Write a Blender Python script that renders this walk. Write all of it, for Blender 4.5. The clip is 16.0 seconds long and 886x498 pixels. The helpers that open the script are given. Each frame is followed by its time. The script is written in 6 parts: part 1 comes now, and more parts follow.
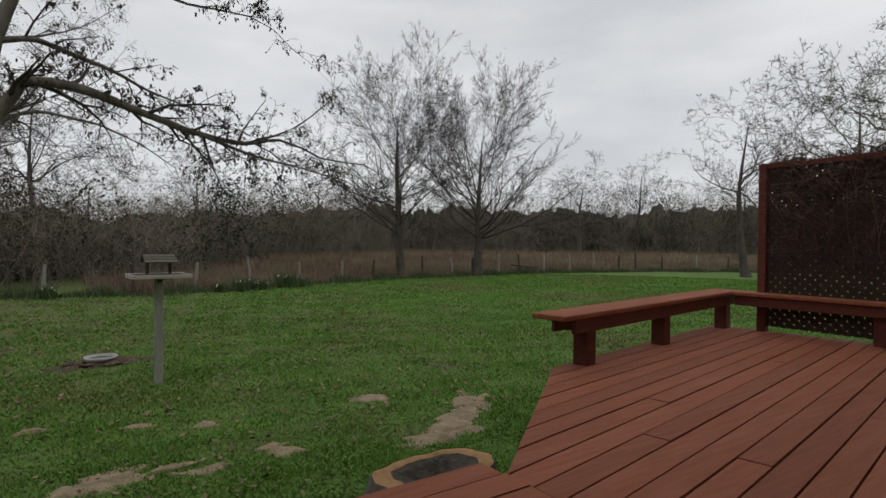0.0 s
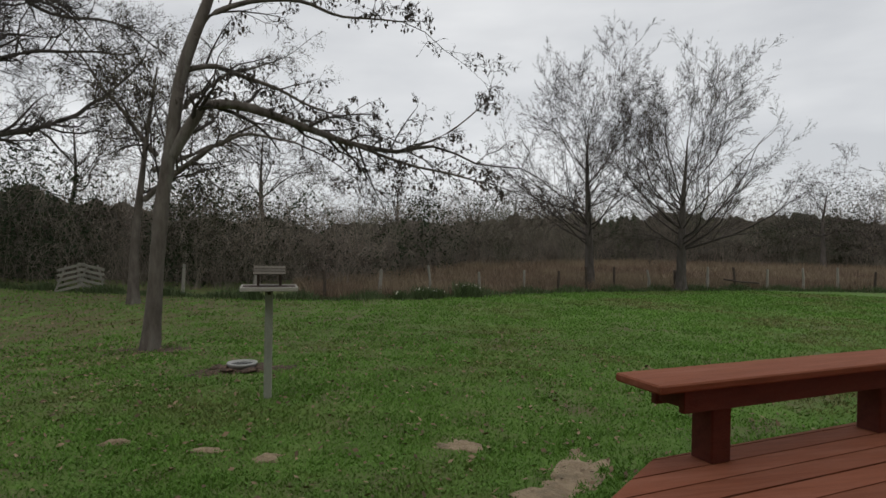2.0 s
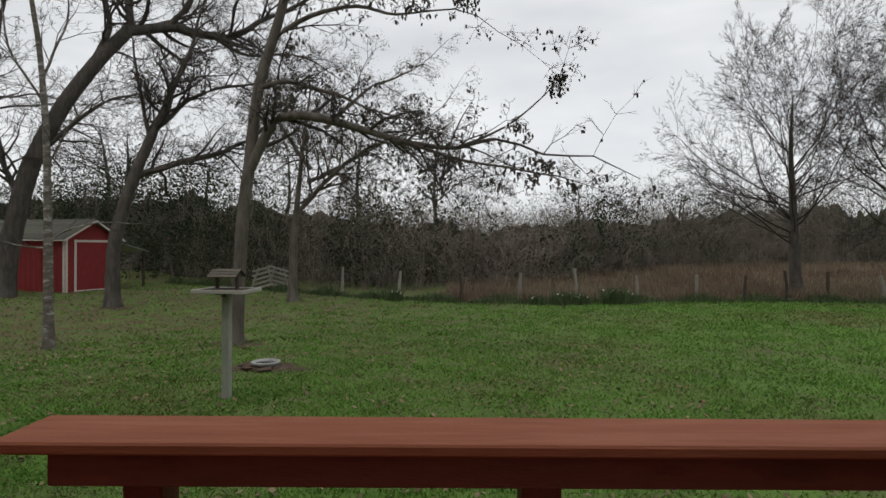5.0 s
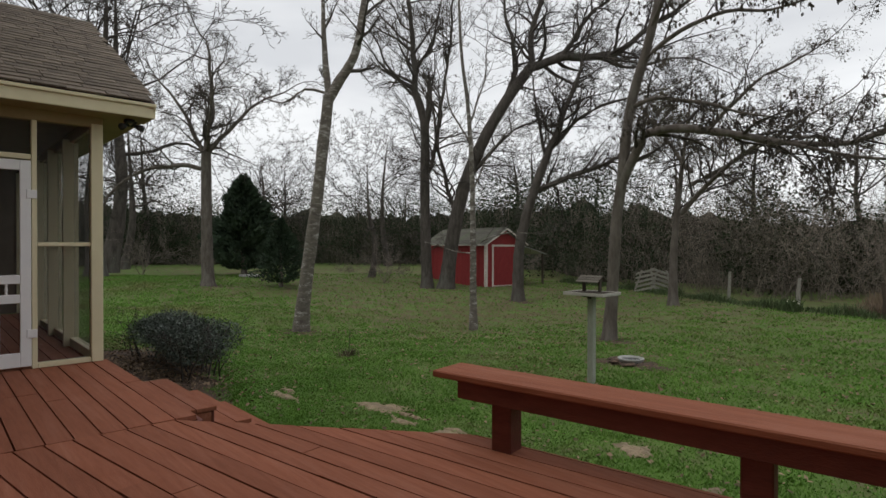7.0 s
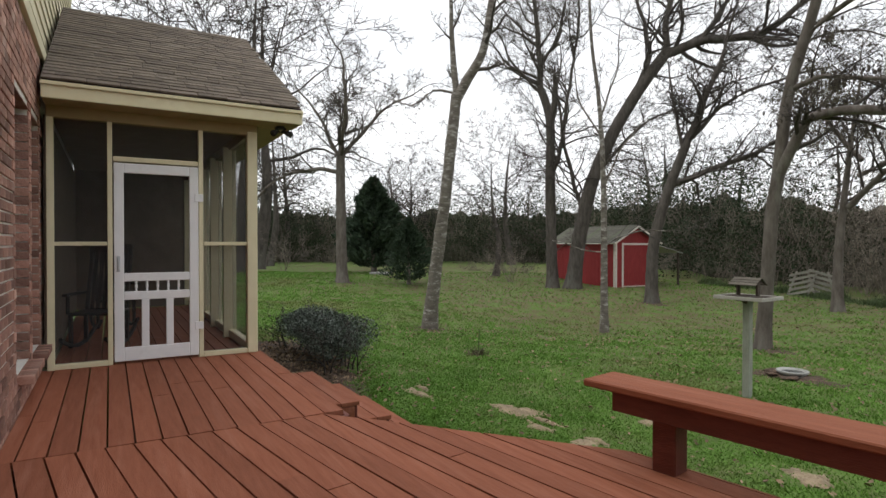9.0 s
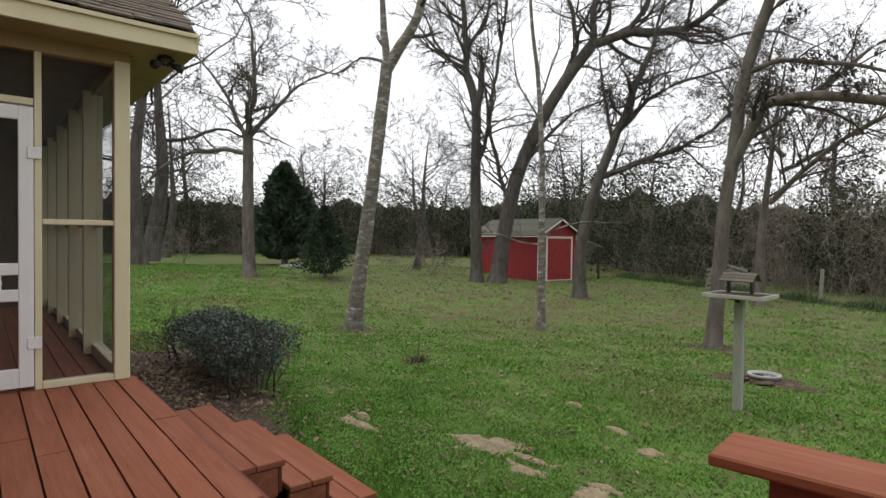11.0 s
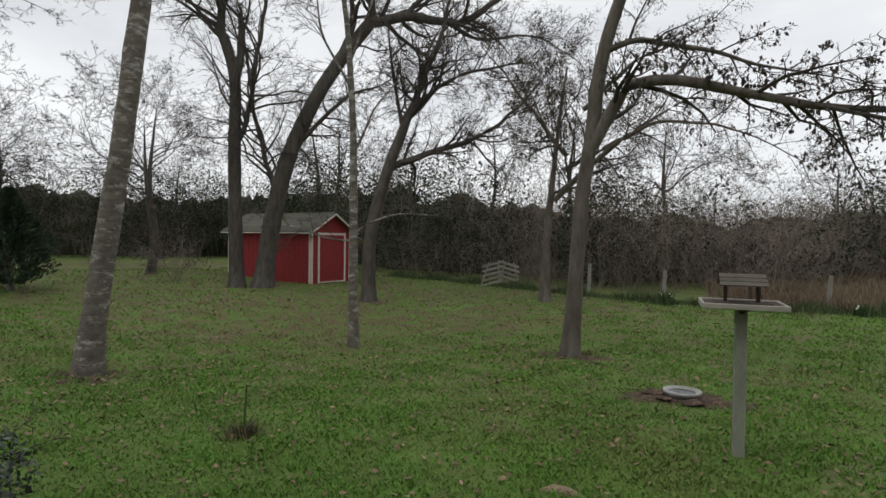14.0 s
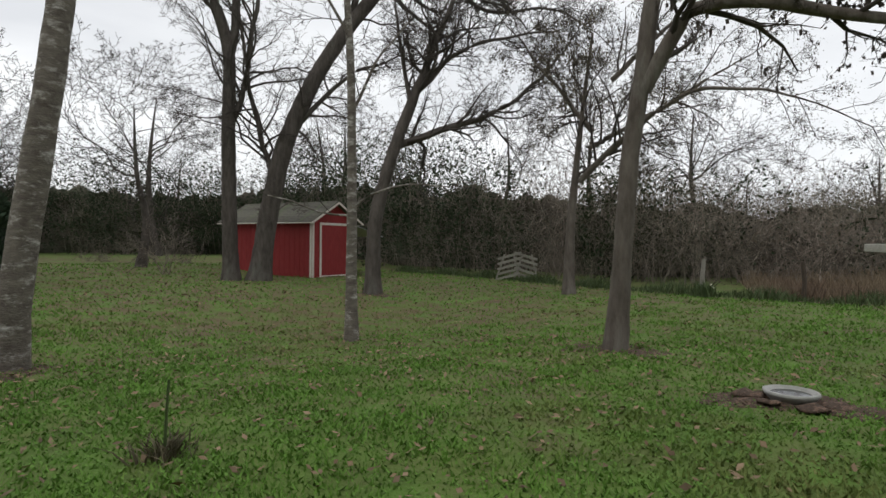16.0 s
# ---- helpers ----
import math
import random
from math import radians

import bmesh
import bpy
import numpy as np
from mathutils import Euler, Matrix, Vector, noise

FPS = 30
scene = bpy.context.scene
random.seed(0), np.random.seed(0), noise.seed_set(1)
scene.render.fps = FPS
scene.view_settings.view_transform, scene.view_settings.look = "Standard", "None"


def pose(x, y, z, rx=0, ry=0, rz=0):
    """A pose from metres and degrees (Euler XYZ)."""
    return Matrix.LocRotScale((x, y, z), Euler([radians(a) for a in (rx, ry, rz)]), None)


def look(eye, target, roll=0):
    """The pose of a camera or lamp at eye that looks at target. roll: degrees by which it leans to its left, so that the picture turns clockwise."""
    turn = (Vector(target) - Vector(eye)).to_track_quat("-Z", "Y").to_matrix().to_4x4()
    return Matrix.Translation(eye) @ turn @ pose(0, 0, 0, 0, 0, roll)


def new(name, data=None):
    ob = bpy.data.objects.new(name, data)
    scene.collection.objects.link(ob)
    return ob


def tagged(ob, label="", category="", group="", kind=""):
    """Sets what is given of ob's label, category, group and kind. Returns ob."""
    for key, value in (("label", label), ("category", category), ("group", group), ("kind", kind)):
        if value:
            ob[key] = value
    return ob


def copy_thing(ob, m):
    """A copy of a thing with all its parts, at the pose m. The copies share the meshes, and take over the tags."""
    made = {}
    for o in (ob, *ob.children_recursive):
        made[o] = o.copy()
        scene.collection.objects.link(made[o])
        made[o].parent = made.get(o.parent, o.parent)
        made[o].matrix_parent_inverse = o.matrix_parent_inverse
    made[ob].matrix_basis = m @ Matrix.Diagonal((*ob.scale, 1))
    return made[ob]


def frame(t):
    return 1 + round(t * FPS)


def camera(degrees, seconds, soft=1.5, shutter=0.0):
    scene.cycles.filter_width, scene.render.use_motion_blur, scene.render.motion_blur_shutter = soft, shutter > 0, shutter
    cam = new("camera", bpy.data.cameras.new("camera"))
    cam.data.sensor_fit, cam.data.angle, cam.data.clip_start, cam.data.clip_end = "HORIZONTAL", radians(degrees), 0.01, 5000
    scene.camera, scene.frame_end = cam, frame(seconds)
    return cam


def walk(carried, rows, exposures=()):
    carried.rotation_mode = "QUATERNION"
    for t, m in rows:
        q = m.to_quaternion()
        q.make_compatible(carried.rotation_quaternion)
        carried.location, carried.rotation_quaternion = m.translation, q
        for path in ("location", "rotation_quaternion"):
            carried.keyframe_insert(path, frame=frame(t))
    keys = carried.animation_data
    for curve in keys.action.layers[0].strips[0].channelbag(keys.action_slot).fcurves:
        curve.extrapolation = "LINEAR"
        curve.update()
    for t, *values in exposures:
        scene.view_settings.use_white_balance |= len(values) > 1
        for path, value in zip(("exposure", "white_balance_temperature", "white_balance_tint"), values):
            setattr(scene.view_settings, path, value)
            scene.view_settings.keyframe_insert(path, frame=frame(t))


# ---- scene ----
cam = camera(76.1, 16.0)
PATH = [
    (0, (-0.181, -0.401, 0.982), (0.961, 1.241, 0.954), 0.5),
    (0.5, (-0.083, -0.343, 0.983), (0.922, 1.386, 0.953), 0.5),
    (1, (0.304, -0.197, 1.006), (1.041, 1.662, 0.975), 0.7),
    (1.5, (0.81, 0.031, 1.012), (1.427, 1.934, 0.988), 0.8),
    (2, (1.318, 0.212, 1.063), (1.802, 2.152, 1.053), 1.0),
    (2.5, (1.875, 0.402, 1.074), (2.196, 2.376, 1.07), 1.0),
    (3, (2.47, 0.538, 1.13), (2.747, 2.518, 1.122), 1.2),
    (5.5, (5.031, 0.914, 1.082), (4.527, 2.849, 1.073), 0.2),
    (6, (5.255, 0.528, 1.122), (4.527, 2.391, 1.112), 0.1),
    (6.5, (5.441, 0.328, 1.158), (4.322, 1.987, 1.148), -0.2),
    (7, (5.625, 0.082, 1.237), (4.156, 1.439, 1.222), 0.1),
    (7.5, (5.626, -0.003, 1.235), (3.99, 1.148, 1.219), 0.0),
    (8, (5.618, -0.048, 1.247), (3.893, 0.965, 1.228), 0.0),
    (10.5, (4.373, 0.426, 1.186), (2.67, 1.474, 1.138), 0.5),
    (11, (3.82, 0.573, 1.159), (2.276, 1.843, 1.116), 0.7),
    (11.5, (3.171, 0.757, 1.163), (1.768, 2.182, 1.12), 0.4),
    (12, (2.519, 0.86, 1.092), (1.208, 2.369, 1.053), 1.0),
    (12.5, (1.917, 1.031, 1.06), (0.731, 2.641, 1.024), 1.0),
    (13, (1.346, 1.228, 1.041), (0.277, 2.918, 1.006), 1.1),
    (13.5, (0.898, 1.53, 1.029), (0.011, 3.322, 0.995), 1.0),
    (14, (0.548, 1.82, 1.057), (-0.262, 3.648, 1.021), 0.8),
    (14.5, (0.313, 2.143, 1.006), (-0.478, 3.98, 0.971), 0.6),
    (15, (0.083, 2.548, 0.904), (-0.697, 4.389, 0.869), 0.4),
    (15.5, (-0.167, 3.005, 0.726), (-0.957, 4.842, 0.697), 0.8),
    (16, (-0.278, 3.486, 0.521), (-1.119, 5.301, 0.497), 0.7),
]
EXPOSURES = [(0.0, -0.15), (3.0, -0.1), (5.5, 0.0), (6.5, -0.1), (7.0, 0.1), (8.0, 0.47), (10.5, 0.88), (11.0, 0.8), (11.5, 0.55), (12.0, 0.45), (13.0, 0.35), (13.5, 0.22), (14.5, 0.12), (16.0, 0.25)]
walk(cam, [(r[0], look(*r[1:])) for r in PATH], EXPOSURES)


# ---- light ----
def build_world():
    w = bpy.data.worlds.new("overcast_sky")
    scene.world = w
    w.use_nodes = True
    nt = w.node_tree
    nt.nodes.clear()
    out = nt.nodes.new("ShaderNodeOutputWorld")
    bg = nt.nodes.new("ShaderNodeBackground")
    sky = nt.nodes.new("ShaderNodeTexSky")
    sky.sky_type, sky.sun_disc = "NISHITA", False
    sky.sun_elevation, sky.sun_rotation = radians(48), radians(200)
    coord = nt.nodes.new("ShaderNodeTexCoord")
    squash = nt.nodes.new("ShaderNodeMapping")
    squash.inputs["Scale"].default_value = (1.2, 1.2, 4.0)
    clouds = nt.nodes.new("ShaderNodeTexNoise")
    clouds.inputs["Scale"].default_value, clouds.inputs["Detail"].default_value = 1.6, 5
    ramp = nt.nodes.new("ShaderNodeValToRGB")
    ramp.color_ramp.elements[0].position, ramp.color_ramp.elements[0].color = 0.34, (6.9, 7.05, 7.3, 1)
    ramp.color_ramp.elements[1].position, ramp.color_ramp.elements[1].color = 0.62, (9.3, 9.4, 9.5, 1)
    mix = nt.nodes.new("ShaderNodeMixRGB")
    mix.inputs[0].default_value = 0.93
    bg.inputs["Strength"].default_value = 0.1
    nt.links.new(coord.outputs["Generated"], squash.inputs["Vector"])
    nt.links.new(squash.outputs["Vector"], clouds.inputs["Vector"])
    nt.links.new(clouds.outputs["Fac"], ramp.inputs["Fac"])
    nt.links.new(sky.outputs["Color"], mix.inputs[1])
    nt.links.new(ramp.outputs["Color"], mix.inputs[2])
    nt.links.new(mix.outputs[0], bg.inputs["Color"])
    nt.links.new(bg.outputs[0], out.inputs["Surface"])


build_world()
sun_data = bpy.data.lights.new("sun", "SUN")
sun_data.energy, sun_data.angle, sun_data.color = 0.5, radians(40), (1.0, 0.96, 0.88)
sun = new("sun", sun_data)
sun.matrix_world = look((0, 0, 20), (4, 7, 0))


# ---- materials ----
def mat(name, c1, c2, scale=8.0, rough=0.8, bump=0.2, bscale=60.0, stretch=(1, 1, 1), c3=None, spots=3.0, lo=0.45, hi=0.62,
        vary=0.0, island=0.0, metal=0.0, spec=0.3, streak=0.0):
    """Two colours mixed by noise, a third in patches, fine bump, and a change of brightness from piece to piece."""
    m = bpy.data.materials.new(name)
    m.use_nodes = True
    nt = m.node_tree
    L, N = nt.links.new, nt.nodes.new
    b = nt.nodes["Principled BSDF"]
    b.inputs["Roughness"].default_value, b.inputs["Metallic"].default_value = rough, metal
    b.inputs["Specular IOR Level"].default_value = spec
    tc, mp = N("ShaderNodeTexCoord"), N("ShaderNodeMapping")
    mp.inputs["Scale"].default_value = stretch
    L(tc.outputs["Object"], mp.inputs["Vector"])
    n1 = N("ShaderNodeTexNoise")
    n1.inputs["Scale"].default_value, n1.inputs["Detail"].default_value, n1.inputs["Roughness"].default_value = scale, 6, 0.65
    L(mp.outputs["Vector"], n1.inputs["Vector"])
    r1 = N("ShaderNodeMapRange")
    r1.inputs["From Min"].default_value, r1.inputs["From Max"].default_value = 0.32, 0.68
    L(n1.outputs["Fac"], r1.inputs["Value"])
    mx = N("ShaderNodeMixRGB")
    mx.inputs[1].default_value, mx.inputs[2].default_value = (*c1, 1), (*c2, 1)
    L(r1.outputs["Result"], mx.inputs[0])
    col = mx.outputs[0]
    if c3:
        n2 = N("ShaderNodeTexNoise")
        n2.inputs["Scale"].default_value, n2.inputs["Detail"].default_value = spots, 7
        n2.inputs["Roughness"].default_value = 0.7
        L(mp.outputs["Vector"], n2.inputs["Vector"])
        r2 = N("ShaderNodeMapRange")
        r2.inputs["From Min"].default_value, r2.inputs["From Max"].default_value = lo, hi
        L(n2.outputs["Fac"], r2.inputs["Value"])
        m2 = N("ShaderNodeMixRGB")
        m2.inputs[2].default_value = (*c3, 1)
        L(r2.outputs["Result"], m2.inputs[0])
        L(col, m2.inputs[1])
        col = m2.outputs[0]
    for amount, node, socket in ((vary, "ShaderNodeObjectInfo", "Random"), (island, "ShaderNodeNewGeometry", "Random Per Island")):
        if amount:
            info, rr, hs = N(node), N("ShaderNodeMapRange"), N("ShaderNodeHueSaturation")
            rr.inputs["To Min"].default_value, rr.inputs["To Max"].default_value = 1 - amount, 1 + amount
            L(info.outputs[socket], rr.inputs["Value"])
            L(rr.outputs["Result"], hs.inputs["Value"])
            L(col, hs.inputs["Color"])
            col = hs.outputs["Color"]
    L(col, b.inputs["Base Color"])
    if bump:
        n3, bp = N("ShaderNodeTexNoise"), N("ShaderNodeBump")
        n3.inputs["Scale"].default_value, n3.inputs["Detail"].default_value = bscale, 5
        L(mp.outputs["Vector"], n3.inputs["Vector"])
        bp.inputs["Strength"].default_value, bp.inputs["Distance"].default_value = bump, 0.02
        L(n3.outputs["Fac"], bp.inputs["Height"])
        L(bp.outputs["Normal"], b.inputs["Normal"])
    return m


M = {}
M["deck"] = mat("red_brown_deck_stain", (0.228, 0.076, 0.041), (0.298, 0.106, 0.060), 5, 0.78, 0.25, 40, (0.5, 6, 6), (0.34, 0.14, 0.09), 1.3, 0.52, 0.75, vary=0.12, spec=0.18)
# Darker red-brown than the planks: legs, aprons, risers, rim boards and lattice posts.
M["deck_dark"] = mat("dark_red_brown_wood", (0.105, 0.026, 0.018), (0.15, 0.04, 0.027), 6, 0.6, 0.25, 40, (1, 4, 4), (0.08, 0.02, 0.015), 2, 0.55, 0.7, vary=0.08)
# Near-black tone puts the shade beneath planks and shingles into the wood.
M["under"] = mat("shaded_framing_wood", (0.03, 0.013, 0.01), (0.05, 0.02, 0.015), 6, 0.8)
M["cream"] = mat("cream_paint", (0.66, 0.60, 0.40), (0.72, 0.66, 0.46), 3, 0.55, 0.08, 60, c3=(0.55, 0.49, 0.33), spots=2, lo=0.58, hi=0.8)
M["white"] = mat("white_door_paint", (0.76, 0.76, 0.77), (0.82, 0.82, 0.82), 4, 0.45, 0.05, 50, c3=(0.66, 0.65, 0.63), spots=3, lo=0.6, hi=0.8)
# Tan, darker than the cream: porch soffits and headers.
M["soffit"] = mat("tan_soffit_tone", (0.34, 0.27, 0.15), (0.40, 0.32, 0.18), 3, 0.7, 0.1)
M["brick"] = mat("red_brown_brick", (0.20, 0.098, 0.072), (0.33, 0.19, 0.148), 9, 0.85, 0.5, 70, c3=(0.36, 0.26, 0.215), spots=5, lo=0.5, hi=0.72, vary=0.45, island=0.45)
M["mortar"] = mat("grey_mortar", (0.66, 0.63, 0.58), (0.76, 0.73, 0.68), 14, 0.95, 0.5, 90)
M["shingle"] = mat("weathered_brown_shingle", (0.125, 0.10, 0.08), (0.20, 0.165, 0.135), 20, 0.95, 0.6, 140, c3=(0.12, 0.10, 0.085), spots=3, lo=0.5, hi=0.7, vary=0.22)
M["shed_shingle"] = mat("mossy_shed_shingle", (0.085, 0.08, 0.066), (0.14, 0.132, 0.108), 6, 0.95, 0.6, 60, c3=(0.10, 0.13, 0.06), spots=1.5, lo=0.5, hi=0.7, vary=0.15)
M["barn_red"] = mat("barn_red_paint", (0.24, 0.026, 0.028), (0.31, 0.042, 0.042), 3, 0.7, 0.2, 30, (4, 4, 1), (0.20, 0.03, 0.03), 1.5, 0.55, 0.75, vary=0.08)
M["trim"] = mat("pale_trim_paint", (0.62, 0.56, 0.50), (0.72, 0.66, 0.60), 4, 0.7, 0.1, c3=(0.45, 0.36, 0.30), spots=4, lo=0.55, hi=0.75)
M["metal_roof"] = mat("galvanised_sheet", (0.42, 0.43, 0.45), (0.52, 0.53, 0.55), 3, 0.45, 0.1, metal=0.5)
M["grey_wood"] = mat("weathered_grey_wood", (0.20, 0.185, 0.16), (0.32, 0.30, 0.26), 10, 0.9, 0.4, 60, (6, 6, 1), (0.24, 0.27, 0.20), 2, 0.5, 0.7, vary=0.12)
M["rim_wood"] = mat("pale_weathered_rim", (0.33, 0.315, 0.285), (0.45, 0.43, 0.39), 10, 0.9, 0.3, 60, (1, 6, 6), (0.32, 0.31, 0.27), 3, 0.5, 0.7)
M["slat_wood"] = mat("old_brown_slat", (0.085, 0.074, 0.06), (0.15, 0.134, 0.11), 10, 0.9, 0.4, 60, (1, 8, 8), vary=0.2)
M["pole"] = mat("grey_green_post_paint", (0.27, 0.28, 0.24), (0.35, 0.36, 0.31), 6, 0.85, 0.3, 50, (4, 4, 1), (0.22, 0.23, 0.19), 2, 0.5, 0.7)
M["dark_wood"] = mat("dark_old_wood", (0.05, 0.038, 0.03), (0.09, 0.07, 0.055), 10, 0.85, 0.4, 60, (6, 6, 1), vary=0.15)
M["concrete"] = mat("pale_concrete", (0.27, 0.27, 0.255), (0.40, 0.40, 0.385), 10, 0.9, 0.4, 60, c3=(0.25, 0.26, 0.23), spots=4, lo=0.5, hi=0.7)
M["bark"] = mat("grey_brown_bark", (0.075, 0.062, 0.052), (0.16, 0.138, 0.12), 7, 0.95, 1.0, 22, (1, 1, 0.3), (0.20, 0.19, 0.165), 2.2, 0.54, 0.72)
M["oak_bark"] = mat("dark_oak_bark", (0.05, 0.042, 0.036), (0.115, 0.10, 0.088), 7, 0.95, 1.0, 22, (1, 1, 0.3), (0.13, 0.14, 0.115), 1.6, 0.55, 0.75)
M["pale_bark"] = mat("pale_lichened_bark", (0.095, 0.080, 0.068), (0.20, 0.178, 0.152), 5, 0.95, 0.9, 22, (1, 1, 2.3), (0.44, 0.425, 0.395), 4.2, 0.52, 0.66)
M["twig"] = mat("grey_twig_bark", (0.058, 0.050, 0.043), (0.10, 0.088, 0.076), 3, 0.95, 0.0)
M["dark_twig"] = mat("dark_twig_bark", (0.045, 0.038, 0.034), (0.08, 0.068, 0.06), 3, 0.95, 0.0)
M["brush"] = mat("bare_brush_twigs", (0.145, 0.122, 0.10), (0.25, 0.212, 0.178), 0.4, 0.95, 0.0, c3=(0.115, 0.118, 0.075), spots=0.15, lo=0.5, hi=0.65, island=0.25)
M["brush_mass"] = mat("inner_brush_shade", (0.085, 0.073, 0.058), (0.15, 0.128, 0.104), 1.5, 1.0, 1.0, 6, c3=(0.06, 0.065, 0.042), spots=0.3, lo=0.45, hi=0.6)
M["moss_clump"] = mat("dry_ball_moss", (0.06, 0.05, 0.042), (0.11, 0.092, 0.075), 12, 1.0, 0.8, 60, island=0.25)
M["dry_leaf"] = mat("dull_brown_green_leaf", (0.08, 0.075, 0.042), (0.125, 0.105, 0.065), 2, 0.8, 0.0, island=0.35)
M["bud_leaf"] = mat("new_green_leaf", (0.085, 0.11, 0.04), (0.13, 0.15, 0.06), 2, 0.8, 0.0, island=0.3)
M["evergreen"] = mat("dark_evergreen_leaf", (0.026, 0.040, 0.021), (0.044, 0.060, 0.033), 0.6, 0.85, 0.0, c3=(0.062, 0.07, 0.04), spots=0.25, lo=0.5, hi=0.66, island=0.2, spec=0.1)
M["cedar"] = mat("dark_cedar_needles", (0.026, 0.045, 0.026), (0.045, 0.068, 0.038), 2, 0.85, 0.0, island=0.35)
M["holly"] = mat("holly_leaf", (0.05, 0.068, 0.052), (0.10, 0.122, 0.10), 6, 0.5, 0.0, island=0.4, spec=0.4)
M["grass"] = mat("lawn_blades", (0.088, 0.185, 0.026), (0.13, 0.26, 0.040), 0.6, 0.8, 0.0, c3=(0.165, 0.155, 0.062), spots=0.24, lo=0.50, hi=0.66, island=0.18)
M["clover"] = mat("clover_leaf", (0.082, 0.172, 0.027), (0.125, 0.245, 0.040), 0.6, 0.8, 0.0, c3=(0.15, 0.17, 0.055), spots=0.4, lo=0.52, hi=0.7, island=0.12)
M["field"] = mat("dry_field_grass", (0.165, 0.128, 0.085), (0.25, 0.20, 0.135), 0.3, 0.95, 0.0, c3=(0.155, 0.11, 0.078), spots=0.12, lo=0.45, hi=0.6, island=0.3)
M["soil"] = mat("sandy_soil", (0.24, 0.18, 0.12), (0.36, 0.28, 0.185), 9, 1.0, 0.8, 50, c3=(0.19, 0.15, 0.10), spots=4, lo=0.5, hi=0.65)
M["mulch"] = mat("brown_leaf_mulch", (0.045, 0.032, 0.024), (0.10, 0.068, 0.05), 30, 1.0, 1.0, 60, c3=(0.17, 0.11, 0.08), spots=18, lo=0.52, hi=0.6)
M["stump_top"] = mat("cut_wood", (0.30, 0.165, 0.07), (0.42, 0.26, 0.13), 9, 0.9, 0.5, 60, c3=(0.22, 0.12, 0.05), spots=6, lo=0.5, hi=0.7)
M["stump_rot"] = mat("rotten_heartwood", (0.035, 0.032, 0.028), (0.085, 0.075, 0.06), 12, 0.95, 0.8, 50, c3=(0.20, 0.16, 0.11), spots=7, lo=0.6, hi=0.72)
M["dead_leaf"] = mat("dead_brown_leaf", (0.13, 0.085, 0.05), (0.24, 0.175, 0.115), 3, 0.9, 0.0, island=0.45)
M["daff"] = mat("daffodil_leaf", (0.055, 0.085, 0.03), (0.08, 0.115, 0.045), 3, 0.7, 0.0, island=0.3)
M["petal"] = mat("pale_petal", (0.75, 0.74, 0.62), (0.82, 0.80, 0.70), 5, 0.7, 0.0)
M["black"] = mat("black_metal", (0.02, 0.02, 0.02), (0.04, 0.04, 0.04), 10, 0.5, 0.05)
M["lattice"] = mat("dark_brown_lattice", (0.03, 0.017, 0.014), (0.055, 0.03, 0.024), 6, 0.75, 0.3, 40)
M["vine"] = mat("dry_vine", (0.10, 0.062, 0.048), (0.17, 0.11, 0.085), 4, 0.95, 0.0, island=0.3)
M["wire"] = mat("rusty_wire", (0.14, 0.11, 0.09), (0.2, 0.16, 0.13), 4, 0.7, 0.0, metal=0.4)
M["chair"] = mat("black_chair_paint", (0.025, 0.02, 0.018), (0.04, 0.034, 0.03), 6, 0.5, 0.1)
M["interior"] = mat("brown_porch_wall", (0.15, 0.118, 0.09), (0.20, 0.158, 0.122), 4, 0.8, 0.2)


def ground_material():
    """Lawn: greens at three scales, brown litter under the trees on the west side."""
    m = mat("lawn", (0.070, 0.130, 0.022), (0.105, 0.19, 0.032), 1.3, 0.95, 0.6, 45, c3=(0.125, 0.105, 0.058), spots=0.7, lo=0.52, hi=0.66)
    nt = m.node_tree
    L, N = nt.links.new, nt.nodes.new
    b = nt.nodes["Principled BSDF"]
    old = b.inputs["Base Color"].links[0].from_socket
    tc, mp, ln, rg = N("ShaderNodeTexCoord"), N("ShaderNodeMapping"), N("ShaderNodeVectorMath"), N("ShaderNodeMapRange")
    mp.inputs["Location"].default_value, mp.inputs["Scale"].default_value = (0.68, -1.14, 0), (0.038, 0.058, 0)
    ln.operation = "LENGTH"
    rg.inputs["From Min"].default_value, rg.inputs["From Max"].default_value = 1.25, 0.55
    rg.inputs["To Min"].default_value, rg.inputs["To Max"].default_value = 0.0, 0.95
    fine, mul, mix = N("ShaderNodeTexNoise"), N("ShaderNodeMath"), N("ShaderNodeMixRGB")
    fine.inputs["Scale"].default_value, fine.inputs["Detail"].default_value = 2.2, 8
    fr = N("ShaderNodeMapRange")
    fr.inputs["From Min"].default_value, fr.inputs["From Max"].default_value = 0.35, 0.6
    mul.operation = "MULTIPLY"
    mix.inputs[2].default_value = (0.115, 0.085, 0.046, 1)
    L(tc.outputs["Object"], mp.inputs["Vector"])
    L(tc.outputs["Object"], fine.inputs["Vector"])
    L(mp.outputs["Vector"], ln.inputs[0])
    L(ln.outputs["Value"], rg.inputs["Value"])
    L(fine.outputs["Fac"], fr.inputs["Value"])
    L(rg.outputs["Result"], mul.inputs[0])
    L(fr.outputs["Result"], mul.inputs[1])
    L(mul.outputs[0], mix.inputs[0])
    L(old, mix.inputs[1])
    L(mix.outputs[0], b.inputs["Base Color"])
    return m


M["lawn"] = ground_material()


